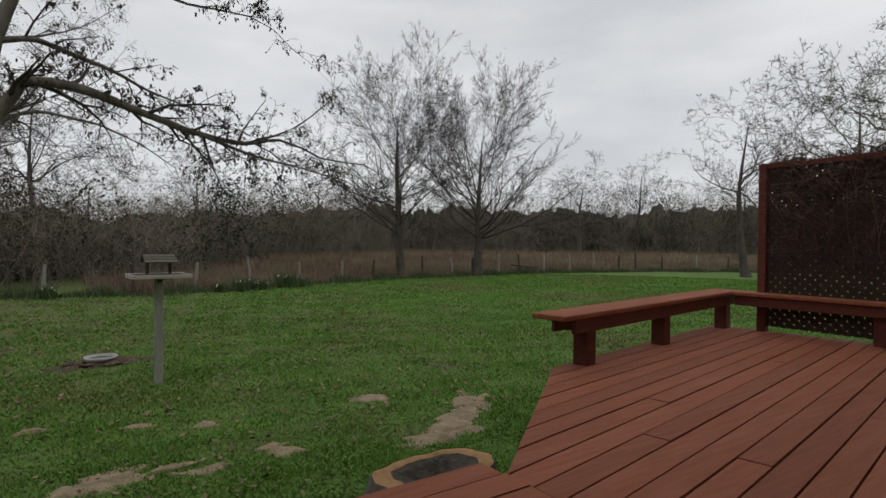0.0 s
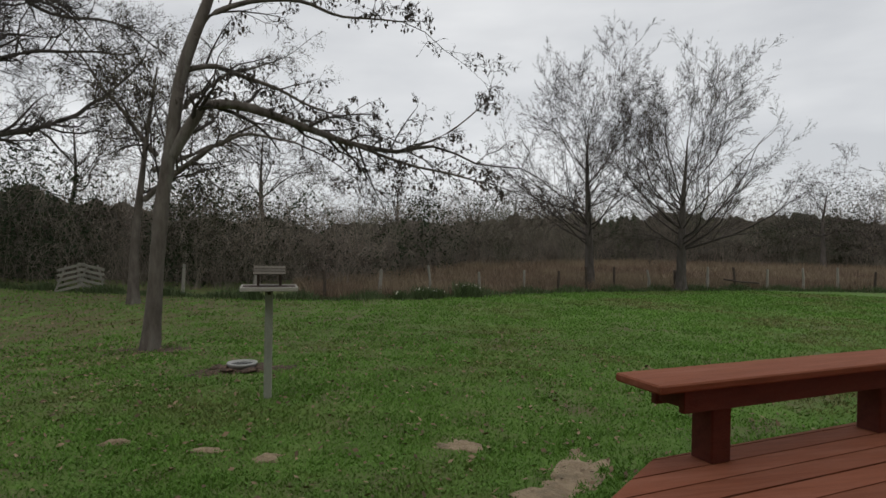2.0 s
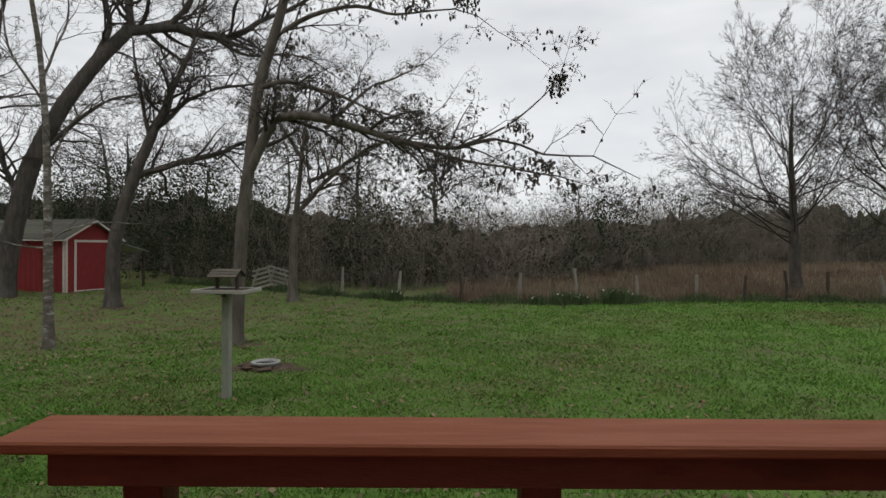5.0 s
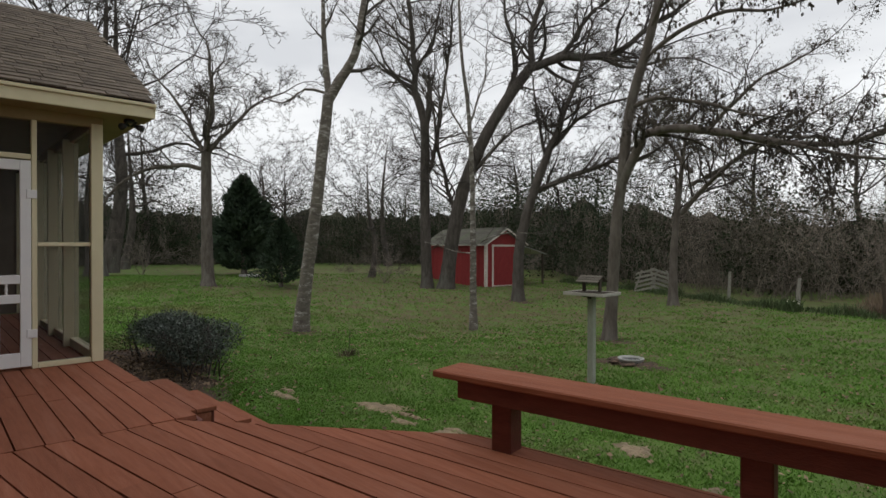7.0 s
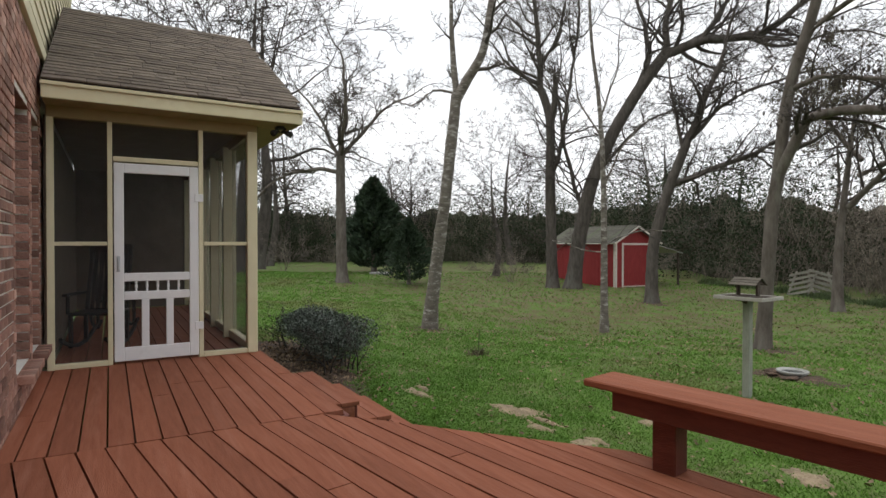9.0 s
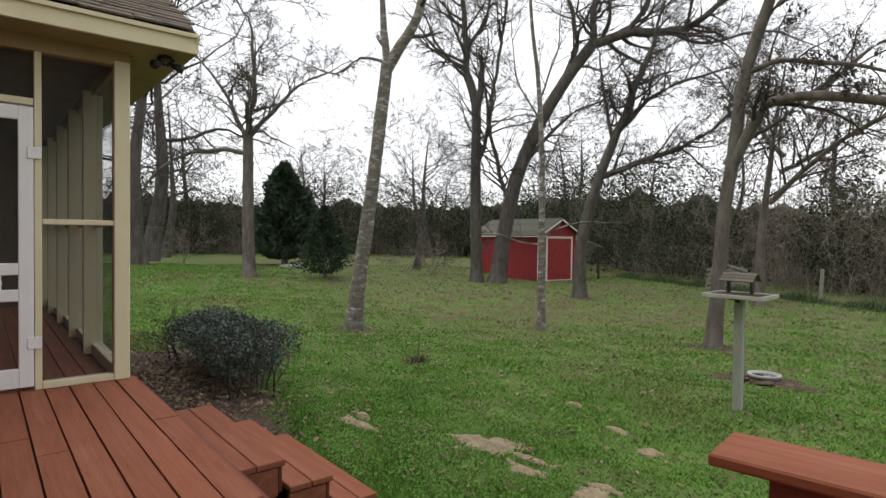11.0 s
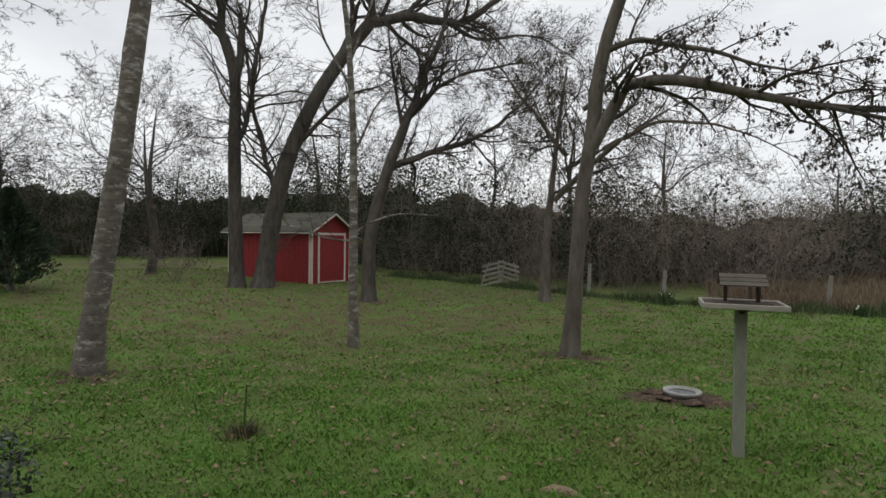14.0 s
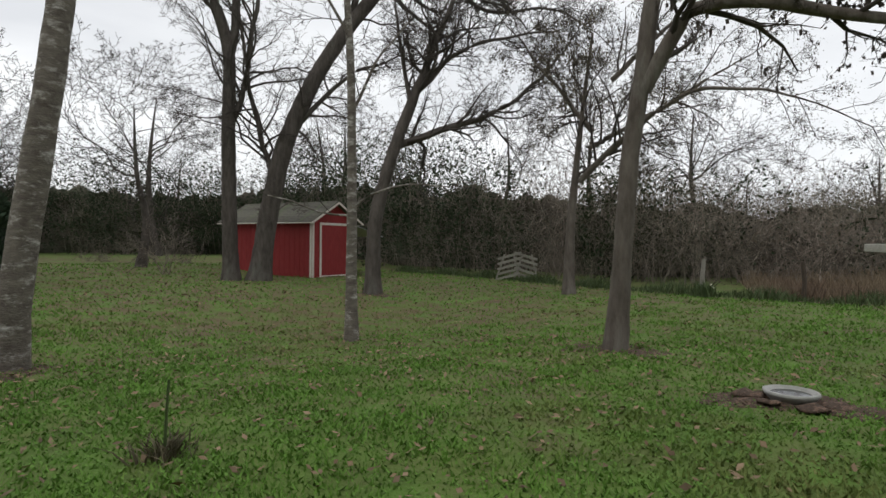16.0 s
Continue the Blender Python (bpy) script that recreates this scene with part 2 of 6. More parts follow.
def screen_material():
    """Fine insect mesh: dark threads, mostly see-through."""
    m = bpy.data.materials.new("insect_screen")
    m.use_nodes = True
    nt = m.node_tree
    out, b = nt.nodes["Material Output"], nt.nodes["Principled BSDF"]
    b.inputs["Base Color"].default_value, b.inputs["Roughness"].default_value = (0.03, 0.03, 0.032, 1), 0.6
    tr, mx = nt.nodes.new("ShaderNodeBsdfTransparent"), nt.nodes.new("ShaderNodeMixShader")
    mx.inputs[0].default_value = 0.36
    nt.links.new(tr.outputs[0], mx.inputs[1])
    nt.links.new(b.outputs[0], mx.inputs[2])
    nt.links.new(mx.outputs[0], out.inputs["Surface"])
    return m


def glass_material():
    m = bpy.data.materials.new("dark_window_glass")
    m.use_nodes = True
    b = m.node_tree.nodes["Principled BSDF"]
    b.inputs["Base Color"].default_value, b.inputs["Roughness"].default_value = (0.02, 0.022, 0.024, 1), 0.05
    return m


M["screen"], M["glass"] = screen_material(), glass_material()


# ---- building helpers ----
def thing(name, label, category, x=0.0, y=0.0, z=0.0, rz=0.0, group="", kind=""):
    ob = new(name)
    ob.empty_display_size = 0.2
    ob.matrix_basis = pose(x, y, z, 0, 0, rz)
    return tagged(ob, label, category, group, kind)


def finish(bm, name, material, smooth=False):
    me = bpy.data.meshes.new(name)
    bmesh.ops.recalc_face_normals(bm, faces=bm.faces[:])
    bm.to_mesh(me)
    bm.free()
    me.materials.append(M[material])
    if smooth:
        me.polygons.foreach_set("use_smooth", [True] * len(me.polygons))
    return me


def raw(name, verts, faces, material, smooth=False, three=None):
    """A mesh from arrays: verts (n, 3), faces (m, 3 or 4), and more triangles if given."""
    verts, faces = np.asarray(verts, np.float32), np.asarray(faces, np.int32)
    me = bpy.data.meshes.new(name)
    k = faces.shape[1]
    me.vertices.add(len(verts))
    me.vertices.foreach_set("co", verts.ravel())
    flat, start = faces.ravel(), np.arange(0, faces.size, k, dtype=np.int32)
    if three is not None:
        three = np.asarray(three, np.int32)
        start = np.concatenate([start, faces.size + np.arange(0, three.size, 3, dtype=np.int32)]).astype(np.int32)
        flat = np.concatenate([flat, three.ravel()])
    me.loops.add(len(flat))
    me.loops.foreach_set("vertex_index", flat)
    me.polygons.add(len(start))
    me.polygons.foreach_set("loop_start", start)
    me.polygons.foreach_set("use_smooth", np.full(len(start), smooth))
    me.materials.append(M[material])
    me.update(calc_edges=True)
    return me


def part(name, mesh, parent, label="", m=None):
    ob = new(name, mesh)
    ob.parent = parent
    if m is not None:
        ob.matrix_basis = m
    if label:
        ob["label"] = label
    return ob


def bm_box(bm, x, y, z, sx, sy, sz, m=None, bevel=0.0):
    """A box centred at x, y, z, its edges bevelled."""
    mm = Matrix.Translation((x, y, z)) @ (m or Matrix()) @ Matrix.Diagonal((sx, sy, sz, 1))
    vs = bmesh.ops.create_cube(bm, size=1.0, matrix=mm)["verts"]
    if bevel:
        es = list({e for v in vs for e in v.link_edges})
        bmesh.ops.bevel(bm, geom=es, offset=bevel, segments=1, affect="EDGES")


def box(name, material, sx, sy, sz, bevel=0.004):
    bm = bmesh.new()
    bm_box(bm, 0, 0, 0, sx, sy, sz, None, bevel)
    return finish(bm, name, material)


def box_part(name, material, parent, x, y, z, sx, sy, sz, bevel=0.004, rx=0, ry=0, rz=0, label=""):
    return part(name, box(name, material, sx, sy, sz, bevel), parent, label, pose(x, y, z, rx, ry, rz))


def slab(name, material, poly, z0, z1):
    """An upright prism over a flat outline."""
    bm = bmesh.new()
    low = [bm.verts.new((x, y, z0)) for x, y in poly]
    top = [bm.verts.new((x, y, z1)) for x, y in poly]
    bm.faces.new(low)
    bm.faces.new(top)
    for i in range(len(poly)):
        j = (i + 1) % len(poly)
        bm.faces.new((low[i], low[j], top[j], top[i]))
    return finish(bm, name, material)


def clip(poly, a, b, c):
    """The part of a convex outline where a*x + b*y <= c."""
    out = []
    for i, p in enumerate(poly):
        q = poly[(i + 1) % len(poly)]
        dp, dq = a * p[0] + b * p[1] - c, a * q[0] + b * q[1] - c
        if dp <= 0:
            out.append(p)
        if dp * dq < 0:
            k = dp / (dp - dq)
            out.append((p[0] + (q[0] - p[0]) * k, p[1] + (q[1] - p[1]) * k))
    return out


def smoothstep(a, b, v):
    k = np.clip((np.asarray(v, float) - a) / (b - a), 0, 1)
    return k * k * (3 - 2 * k)


def ground_z(x, y):
    x, y = np.asarray(x, float), np.asarray(y, float)
    z = -0.55 - 0.27 * smoothstep(1.8, 5.6, y) - 0.12 * smoothstep(6.5, 12, y)
    z = z - 0.40 * np.exp(-((x + 7) ** 2 / 14 + (y - 13) ** 2 / 40)) + 0.30 * smoothstep(16, 21, -x)
    # the field beyond the fence rises gently
    z = z + 0.6 * smoothstep(3, 26, y - edge_y(x)) * smoothstep(-2, 10, x) * smoothstep(400, 120, y)
    return z


def gz(x, y):
    return float(ground_z(x, y))


# Lawn edge along the fence, from west to east.
EDGE = [(-72.0, 36.0), (-26.0, 31.0), (-10.0, 26.0), (-2.2, 21.9), (2.6, 20.4), (7.9, 21.8), (13.5, 23.6), (23.8, 24.3), (33.0, 22.0), (45.0, 14.0), (70.0, -8.0)]


def edge_y(x):
    return np.interp(x, [p[0] for p in EDGE], [p[1] for p in EDGE])


# Bare soil: x, y, half length, half width, turn.
SOIL = [(0.12, 4.2, 0.33, 0.19, 15), (0.60, 4.23, 0.16, 0.08, 0), (0.76, 3.98, 0.18, 0.09, 0), (1.38, 4.02, 0.11, 0.17, 25), (1.30, 4.24, 0.12, 0.06, 0), (2.77, 5.33, 0.17, 0.17, 15), (1.05, 5.33, 0.13, 0.08, 0),
        (3.5, 4.35, 0.15, 0.55, -40), (2.85, 3.78, 0.36, 0.17, 30), (2.52, 3.48, 0.34, 0.15, 10), (-0.83, 3.38, 0.26, 0.08, 10), (-1.1, 3.58, 0.16, 0.06, 0), (0.53, 5.65, 0.13, 0.06, 0), (-0.32, 6.03, 0.11, 0.05, 0), (3.1, 4.0, 0.2, 0.16, 0)]


# ---- ground ----
def build_ground():
    def axis(lo, hi):
        mid = np.arange(lo, hi, 0.5)
        far = np.array([1.5, 4, 9, 20, 45, 100, 250, 600, 1500])
        return np.concatenate([lo - far[::-1], mid, hi - 0.5 + far])
    xs, ys = axis(-56, 62), axis(-14, 70)
    X, Y = np.meshgrid(xs, ys)
    Z = ground_z(X, Y) + np.array([[0.035 * noise.noise((x * 0.5, y * 0.5, 0)) for x in xs] for y in ys])
    v = np.stack([X.ravel(), Y.ravel(), Z.ravel()], 1)
    w = len(xs)
    i, j = np.meshgrid(np.arange(w - 1), np.arange(len(ys) - 1))
    a = (j * w + i).ravel()
    me = raw("ground", v, np.stack([a, a + 1, a + w + 1, a + w], 1), "lawn", True)
    me.materials.append(M["field"])
    cx, cy = X[:-1, :-1].ravel() + 0.25, Y[:-1, :-1].ravel() + 0.25
    me.polygons.foreach_set("material_index", ((cy > edge_y(cx) + 0.6) & (cx > 1)).astype(np.int32))
    tagged(new("ground", me), "green lawn with brown litter and a dry field beyond", "ground", kind="structure")


build_ground()


def patch(name, x, y, a, b, turn, material, label, seed, lift=0.012):
    """A ragged thin patch that follows the ground."""
    rng = random.Random(seed)
    bm = bmesh.new()
    rings, n = 12, 44
    ph = [rng.uniform(0, 6.28) for _ in range(4)]
    c, s = math.cos(radians(turn)), math.sin(radians(turn))
    prev = None
    mid = bm.verts.new((x, y, gz(x, y) + lift + 0.02))
    for r in range(1, rings + 1):
        ring = []
        f = r / rings
        for k in range(n):
            t = k / n * 6.2832
            w = 1.25 * (1 + 0.22 * math.sin(2 * t + ph[0]) + 0.16 * math.sin(3 * t + ph[1]) + 0.12 * math.sin(7 * t + ph[2]) + 0.08 * math.sin(11 * t + ph[3]))
            u, v = a * w * f * math.cos(t), b * w * f * math.sin(t)
            px, py = x + u * c - v * s, y + u * s + v * c
            rough = 0.026 * noise.noise((px * 5, py * 5, 3)) + 0.018 * noise.noise((px * 14, py * 14, 5))
            level = lift + 0.016 * (1 - f * f * 1.6) + rough - (0.03 if r == rings else 0)
            ring.append(bm.verts.new((px, py, gz(px, py) + level + 0.035 * noise.noise((px * 0.5, py * 0.5, 0)))))
        for k in range(n):
            q = (k + 1) % n
            if prev:
                bm.faces.new((prev[k], ring[k], ring[q], prev[q]))
            else:
                bm.faces.new((mid, ring[k], ring[q]))
        prev = ring
    tagged(new(name, finish(bm, name, material, True)), label, "bare ground", "bare patches in the lawn", "structure")


for n_soil, sp in enumerate(SOIL):
    patch("soil_patch", *sp, "soil", "bare sandy soil worn through the lawn", n_soil)
patch("mulch_bed", -3.4, 2.5, 1.9, 0.8, 8, "mulch", "brown leaf mulch under the hedge", 50)
patch("bath_soil", 0.47, 9.42, 0.55, 0.4, 0, "mulch", "dark soil round the birdbath bowl", 51)
for n_lit, (lx, ly) in enumerate(((-1.41, 11.85), (-7.45, 7.2), (-20.0, 9.6), (-9.4, 18.2))):
    patch("litter_patch", lx, ly, 0.55, 0.45, 0, "mulch", "brown leaf litter at a tree's foot", 60 + n_lit, 0.004)


# ---- deck ----
TILT = 9.3  # degrees by which the east deck's planks turn from the house wall
c10, s10 = math.cos(radians(TILT)), math.sin(radians(TILT))
EAST_OUT = [(1.415, -0.52), (6.85, -0.52), (6.60, 1.6), (6.42, 3.34), (3.07, 2.74), (1.415, 1.40)]


def build_deck():
    deck = thing("deck", "red-brown stained wooden deck with gaps between planks", "deck", kind="structure")
    bm = bmesh.new()
    # framing under the planks, with the shade there put into its dark colour
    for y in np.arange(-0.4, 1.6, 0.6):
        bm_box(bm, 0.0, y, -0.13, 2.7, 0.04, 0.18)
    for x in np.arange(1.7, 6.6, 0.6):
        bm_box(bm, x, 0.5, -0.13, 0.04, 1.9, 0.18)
    part("joists", finish(bm, "joists", "under"), deck, "framing under the planks, coloured dark for the shade there")
    # rim boards along the lawn
    rim = [(-1.3, 1.585), (1.41, 1.585), (1.42, 1.40), (3.06, 2.715), (6.40, 3.315), (6.58, 1.6), (6.83, -0.4)]
    for (ax, ay), (bx, by) in zip(rim, rim[1:]):
        n = math.hypot(bx - ax, by - ay)
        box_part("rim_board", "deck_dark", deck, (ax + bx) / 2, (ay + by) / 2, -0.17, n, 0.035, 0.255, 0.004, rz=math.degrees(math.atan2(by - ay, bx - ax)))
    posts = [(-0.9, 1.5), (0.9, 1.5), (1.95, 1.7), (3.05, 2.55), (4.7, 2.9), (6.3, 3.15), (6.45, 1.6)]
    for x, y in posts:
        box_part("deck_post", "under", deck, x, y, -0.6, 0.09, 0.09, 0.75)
    return deck


deck = build_deck()


def build_planks():
    rng = random.Random(4)
    w = 0.152
    y = -0.565
    while y < 1.55:
        x0 = -1.3
        cuts = [1.412 - rng.choice((0, 0, 0.0, 0.012))]
        if rng.random() < 0.45:
            cuts.insert(0, rng.uniform(-0.4, 0.7))
        top = min(y + w - 0.011, 1.6)
        for c in cuts:
            dz = rng.uniform(-0.003, 0.002)
            part("plank", slab("plank", "deck", [(x0, max(y, -0.515)), (c - 0.004, max(y, -0.515)), (c - 0.004, top), (x0, top)], -0.036 + dz, dz), deck)
            x0 = c
        y += w
    w = 0.15
    v = -3.05
    while v < 3.4:
        a, b = v, v + w - 0.011
        o = clip(EAST_OUT, s10, -c10, -a)
        o = clip(o, -s10, c10, b) if len(o) > 2 else o
        if len(o) > 2:
            pieces = [o]
            k = rng.uniform(2.4, 5.6)
            if rng.random() < 0.6:
                pieces = [clip(o, c10, s10, k - 0.003), clip(o, -c10, -s10, -k - 0.003)]
            for q in pieces:
                if len(q) > 2:
                    dz = rng.uniform(-0.003, 0.002)
                    part("plank", slab("plank", "deck", q, -0.036 + dz, dz), deck)
        v += w


build_planks()


def build_steps():
    st = thing("deck_steps", "three wide red-brown wooden steps down to the lawn", "steps", 0, 0, 0)
    for k, (x0, x1, y0, y1, z) in enumerate(((-0.70, 0.67, 1.625, 1.98, -0.17), (-0.69, 0.68, 2.0, 2.29, -0.34), (-0.66, 0.74, 2.31, 2.58, -0.51))):
        n = 2
        w = (y1 - y0) / n
        for i in range(n):
            box_part("tread", "deck", st, (x0 + x1) / 2, y0 + w * (i + 0.5), z - 0.018, x1 - x0, w - 0.006, 0.036)
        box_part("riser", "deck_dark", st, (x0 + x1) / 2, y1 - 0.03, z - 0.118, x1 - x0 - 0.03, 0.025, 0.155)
        for x in (x0 + 0.03, x1 - 0.03):
            box_part("stringer", "deck", st, x, (y0 + y1) / 2 - 0.02, z - 0.13, 0.04, y1 - y0 - 0.05, 0.17)
    for x in (-0.4, 0.0, 0.4):
        box_part("stringer", "deck_dark", st, x, 2.0, -0.54, 0.04, 0.6, 0.2)


build_steps()


def build_bench():
    """Two seats that meet at a corner, on paired posts."""
    b = thing("deck_bench", "red-brown wooden L-shaped bench fixed along the deck edge", "bench", 2.875, 2.79, -0.006, 9.0)
    # long seat: local x runs along the edge
    box_part("seat", "deck", b, 1.81, -0.155, 0.421, 3.62, 0.31, 0.042, 0.008)
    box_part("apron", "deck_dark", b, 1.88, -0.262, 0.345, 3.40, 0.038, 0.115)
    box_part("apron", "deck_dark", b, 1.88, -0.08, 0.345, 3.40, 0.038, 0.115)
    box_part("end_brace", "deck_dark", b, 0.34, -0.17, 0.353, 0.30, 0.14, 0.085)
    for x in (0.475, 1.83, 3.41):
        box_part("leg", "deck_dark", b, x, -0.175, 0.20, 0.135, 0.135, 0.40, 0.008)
    # short seat along the lattice
    turn = -7.0
    c, k = math.cos(radians(turn)), math.sin(radians(turn))
    for name, m, u, v, z, sx, sy, sz in (("seat", "deck", 0, -0.95, 0.4205, 0.29, 1.9, 0.042), ("apron", "deck_dark", -0.09, -0.95, 0.345, 0.038, 1.86, 0.115), ("leg", "deck_dark", 0.03, -1.38, 0.20, 0.13, 0.13, 0.40)):
        box_part(name, m, b, 3.475 + u * c - v * k, -0.315 + u * k + v * c, z, sx, sy, sz, 0.008, rz=turn)


build_bench()


def build_lattice():
    p = thing("lattice_panel", "dark brown lattice privacy panel between red-brown posts", "lattice panel", 6.44, 2.78, 0, -91)
    for x in (0.0, 1.30):
        box_part("post", "deck_dark", p, x, 0, 0.91, 0.09, 0.09, 1.94, 0.006)
    box_part("top_rail", "deck_dark", p, 0.65, 0, 1.85, 1.22, 0.05, 0.06)
    for dy, sgn in ((-0.006, 1), (0.006, -1)):
        bm = bmesh.new()
        for k in range(-22, 44):
            # one slat at 45 degrees, cut to the panel
            d = k * 0.0705
            o = [(0.045, 0.06), (1.255, 0.06), (1.255, 1.82), (0.045, 1.82)]
            n = (0.7071 * sgn, 0.7071)
            off = d + (0 if sgn > 0 else -0.9)
            o = clip(o, n[0], n[1], off + 0.0265)
            o = clip(o, -n[0], -n[1], -(off - 0.0265)) if len(o) > 2 else o
            if len(o) < 3:
                continue
            f = [bm.verts.new((u, dy - 0.004, w)) for u, w in o]
            g = [bm.verts.new((u, dy + 0.004, w)) for u, w in o]
            bm.faces.new(f)
            bm.faces.new(g)
            for i in range(len(o)):
                j = (i + 1) % len(o)
                bm.faces.new((f[i], f[j], g[j], g[i]))
        tagged(part("slats", finish(bm, "slats", "lattice"), p, "crossing diagonal lattice slats"), kind="stuff")


build_lattice()


# ---- house ----
WALL_Y = -0.52
WINDOWS = [(-1.16, -0.56, 0.28, 2.36), (-0.40, 0.42, 0.28, 2.36)]


def build_house():
    h = thing("house", "red-brown brick house with cream lap siding above", "house")
    # mortar wall, cut round the two windows
    bm = bmesh.new()
    xs = [-7.2, -1.16, -0.56, -0.40, 0.42, 12.0]
    for i in range(5):
        cx, sx = (xs[i] + xs[i + 1]) / 2, xs[i + 1] - xs[i]
        if i in (1, 3):
            bm_box(bm, cx, WALL_Y - 0.12, -0.16, sx, 0.22, 0.88)
            bm_box(bm, cx, WALL_Y - 0.12, 2.70, sx, 0.22, 0.68)
        else:
            bm_box(bm, cx, WALL_Y - 0.12, 1.22, sx, 0.22, 3.64)
    wall = part("wall", finish(bm, "wall", "mortar"), h, "red-brown brick wall with pale mortar")
    for x0, x1, z0, z1 in WINDOWS:
        cx, w, hh = (x0 + x1) / 2, x1 - x0, z1 - z0
        win = part("window", box("window", "black", w, 0.03, hh, 0.0), h, "dark framed window in the brick wall", pose(cx, WALL_Y - 0.20, (z0 + z1) / 2))
        for sx in (-1, 1):
            box_part("window_frame", "black", win, sx * (w / 2 - 0.025), 0.035, 0, 0.05, 0.05, hh)
        box_part("window_frame", "black", win, 0, 0.037, 0, w - 0.1, 0.04, 0.05)
        for s in (-1, 1):
            box_part("pane", "glass", win, 0, 0.022, s * hh / 4, w - 0.1, 0.008, hh / 2 - 0.06, 0.0)
        for k in range(int(w / 0.075)):
            box_part("sill_brick", "brick", wall, x0 + 0.04 + k * 0.075, WALL_Y + 0.0, z0 - 0.035, 0.066, 0.2, 0.062)
        box_part("lintel", "brick", wall, cx, WALL_Y - 0.085, z1 - 0.006, w, 0.17, 0.012, 0.0)
        for sx, ex in ((x0, 1), (x1, -1)):
            for k in range(int(hh / 0.075)):
                box_part("jamb_brick", "brick", wall, sx + ex * 0.006, WALL_Y - 0.085, z0 + 0.035 + k * 0.075, 0.012, 0.17, 0.064, 0.0)
    # siding above the brick
    box_part("trim_board", "cream", h, 2.2, WALL_Y + 0.012, 3.10, 18.8, 0.045, 0.13, label="cream trim over the brick")
    for k in range(24):
        bm = bmesh.new()
        bm_box(bm, 2.2, WALL_Y - 0.03, 3.25 + 0.17 * k, 18.8, 0.03, 0.185, pose(0, 0, 0, 5, 0, 0))
        part("siding_board", finish(bm, "siding_board", "cream"), h)
    box_part("back_wall", "interior", h, 2.4, -6.8, 3.2, 19.2, 0.2, 7.6, 0.0)
    for x in (-7.1, 11.9):
        box_part("side_wall", "cream", h, x, -3.7, 3.2, 0.2, 6.0, 7.6, 0.0)
    box_part("inner_floor", "interior", h, 2.4, -3.7, -0.1, 18.8, 5.9, 0.1, 0.0)
    for s in (-1, 1):
        box_part("roof", "shingle", h, 2.4, -3.7 + s * 1.6, 7.95, 18.9, 3.7, 0.12, 0.0, rx=-s * 28)
    return wall


brick_wall = build_house()


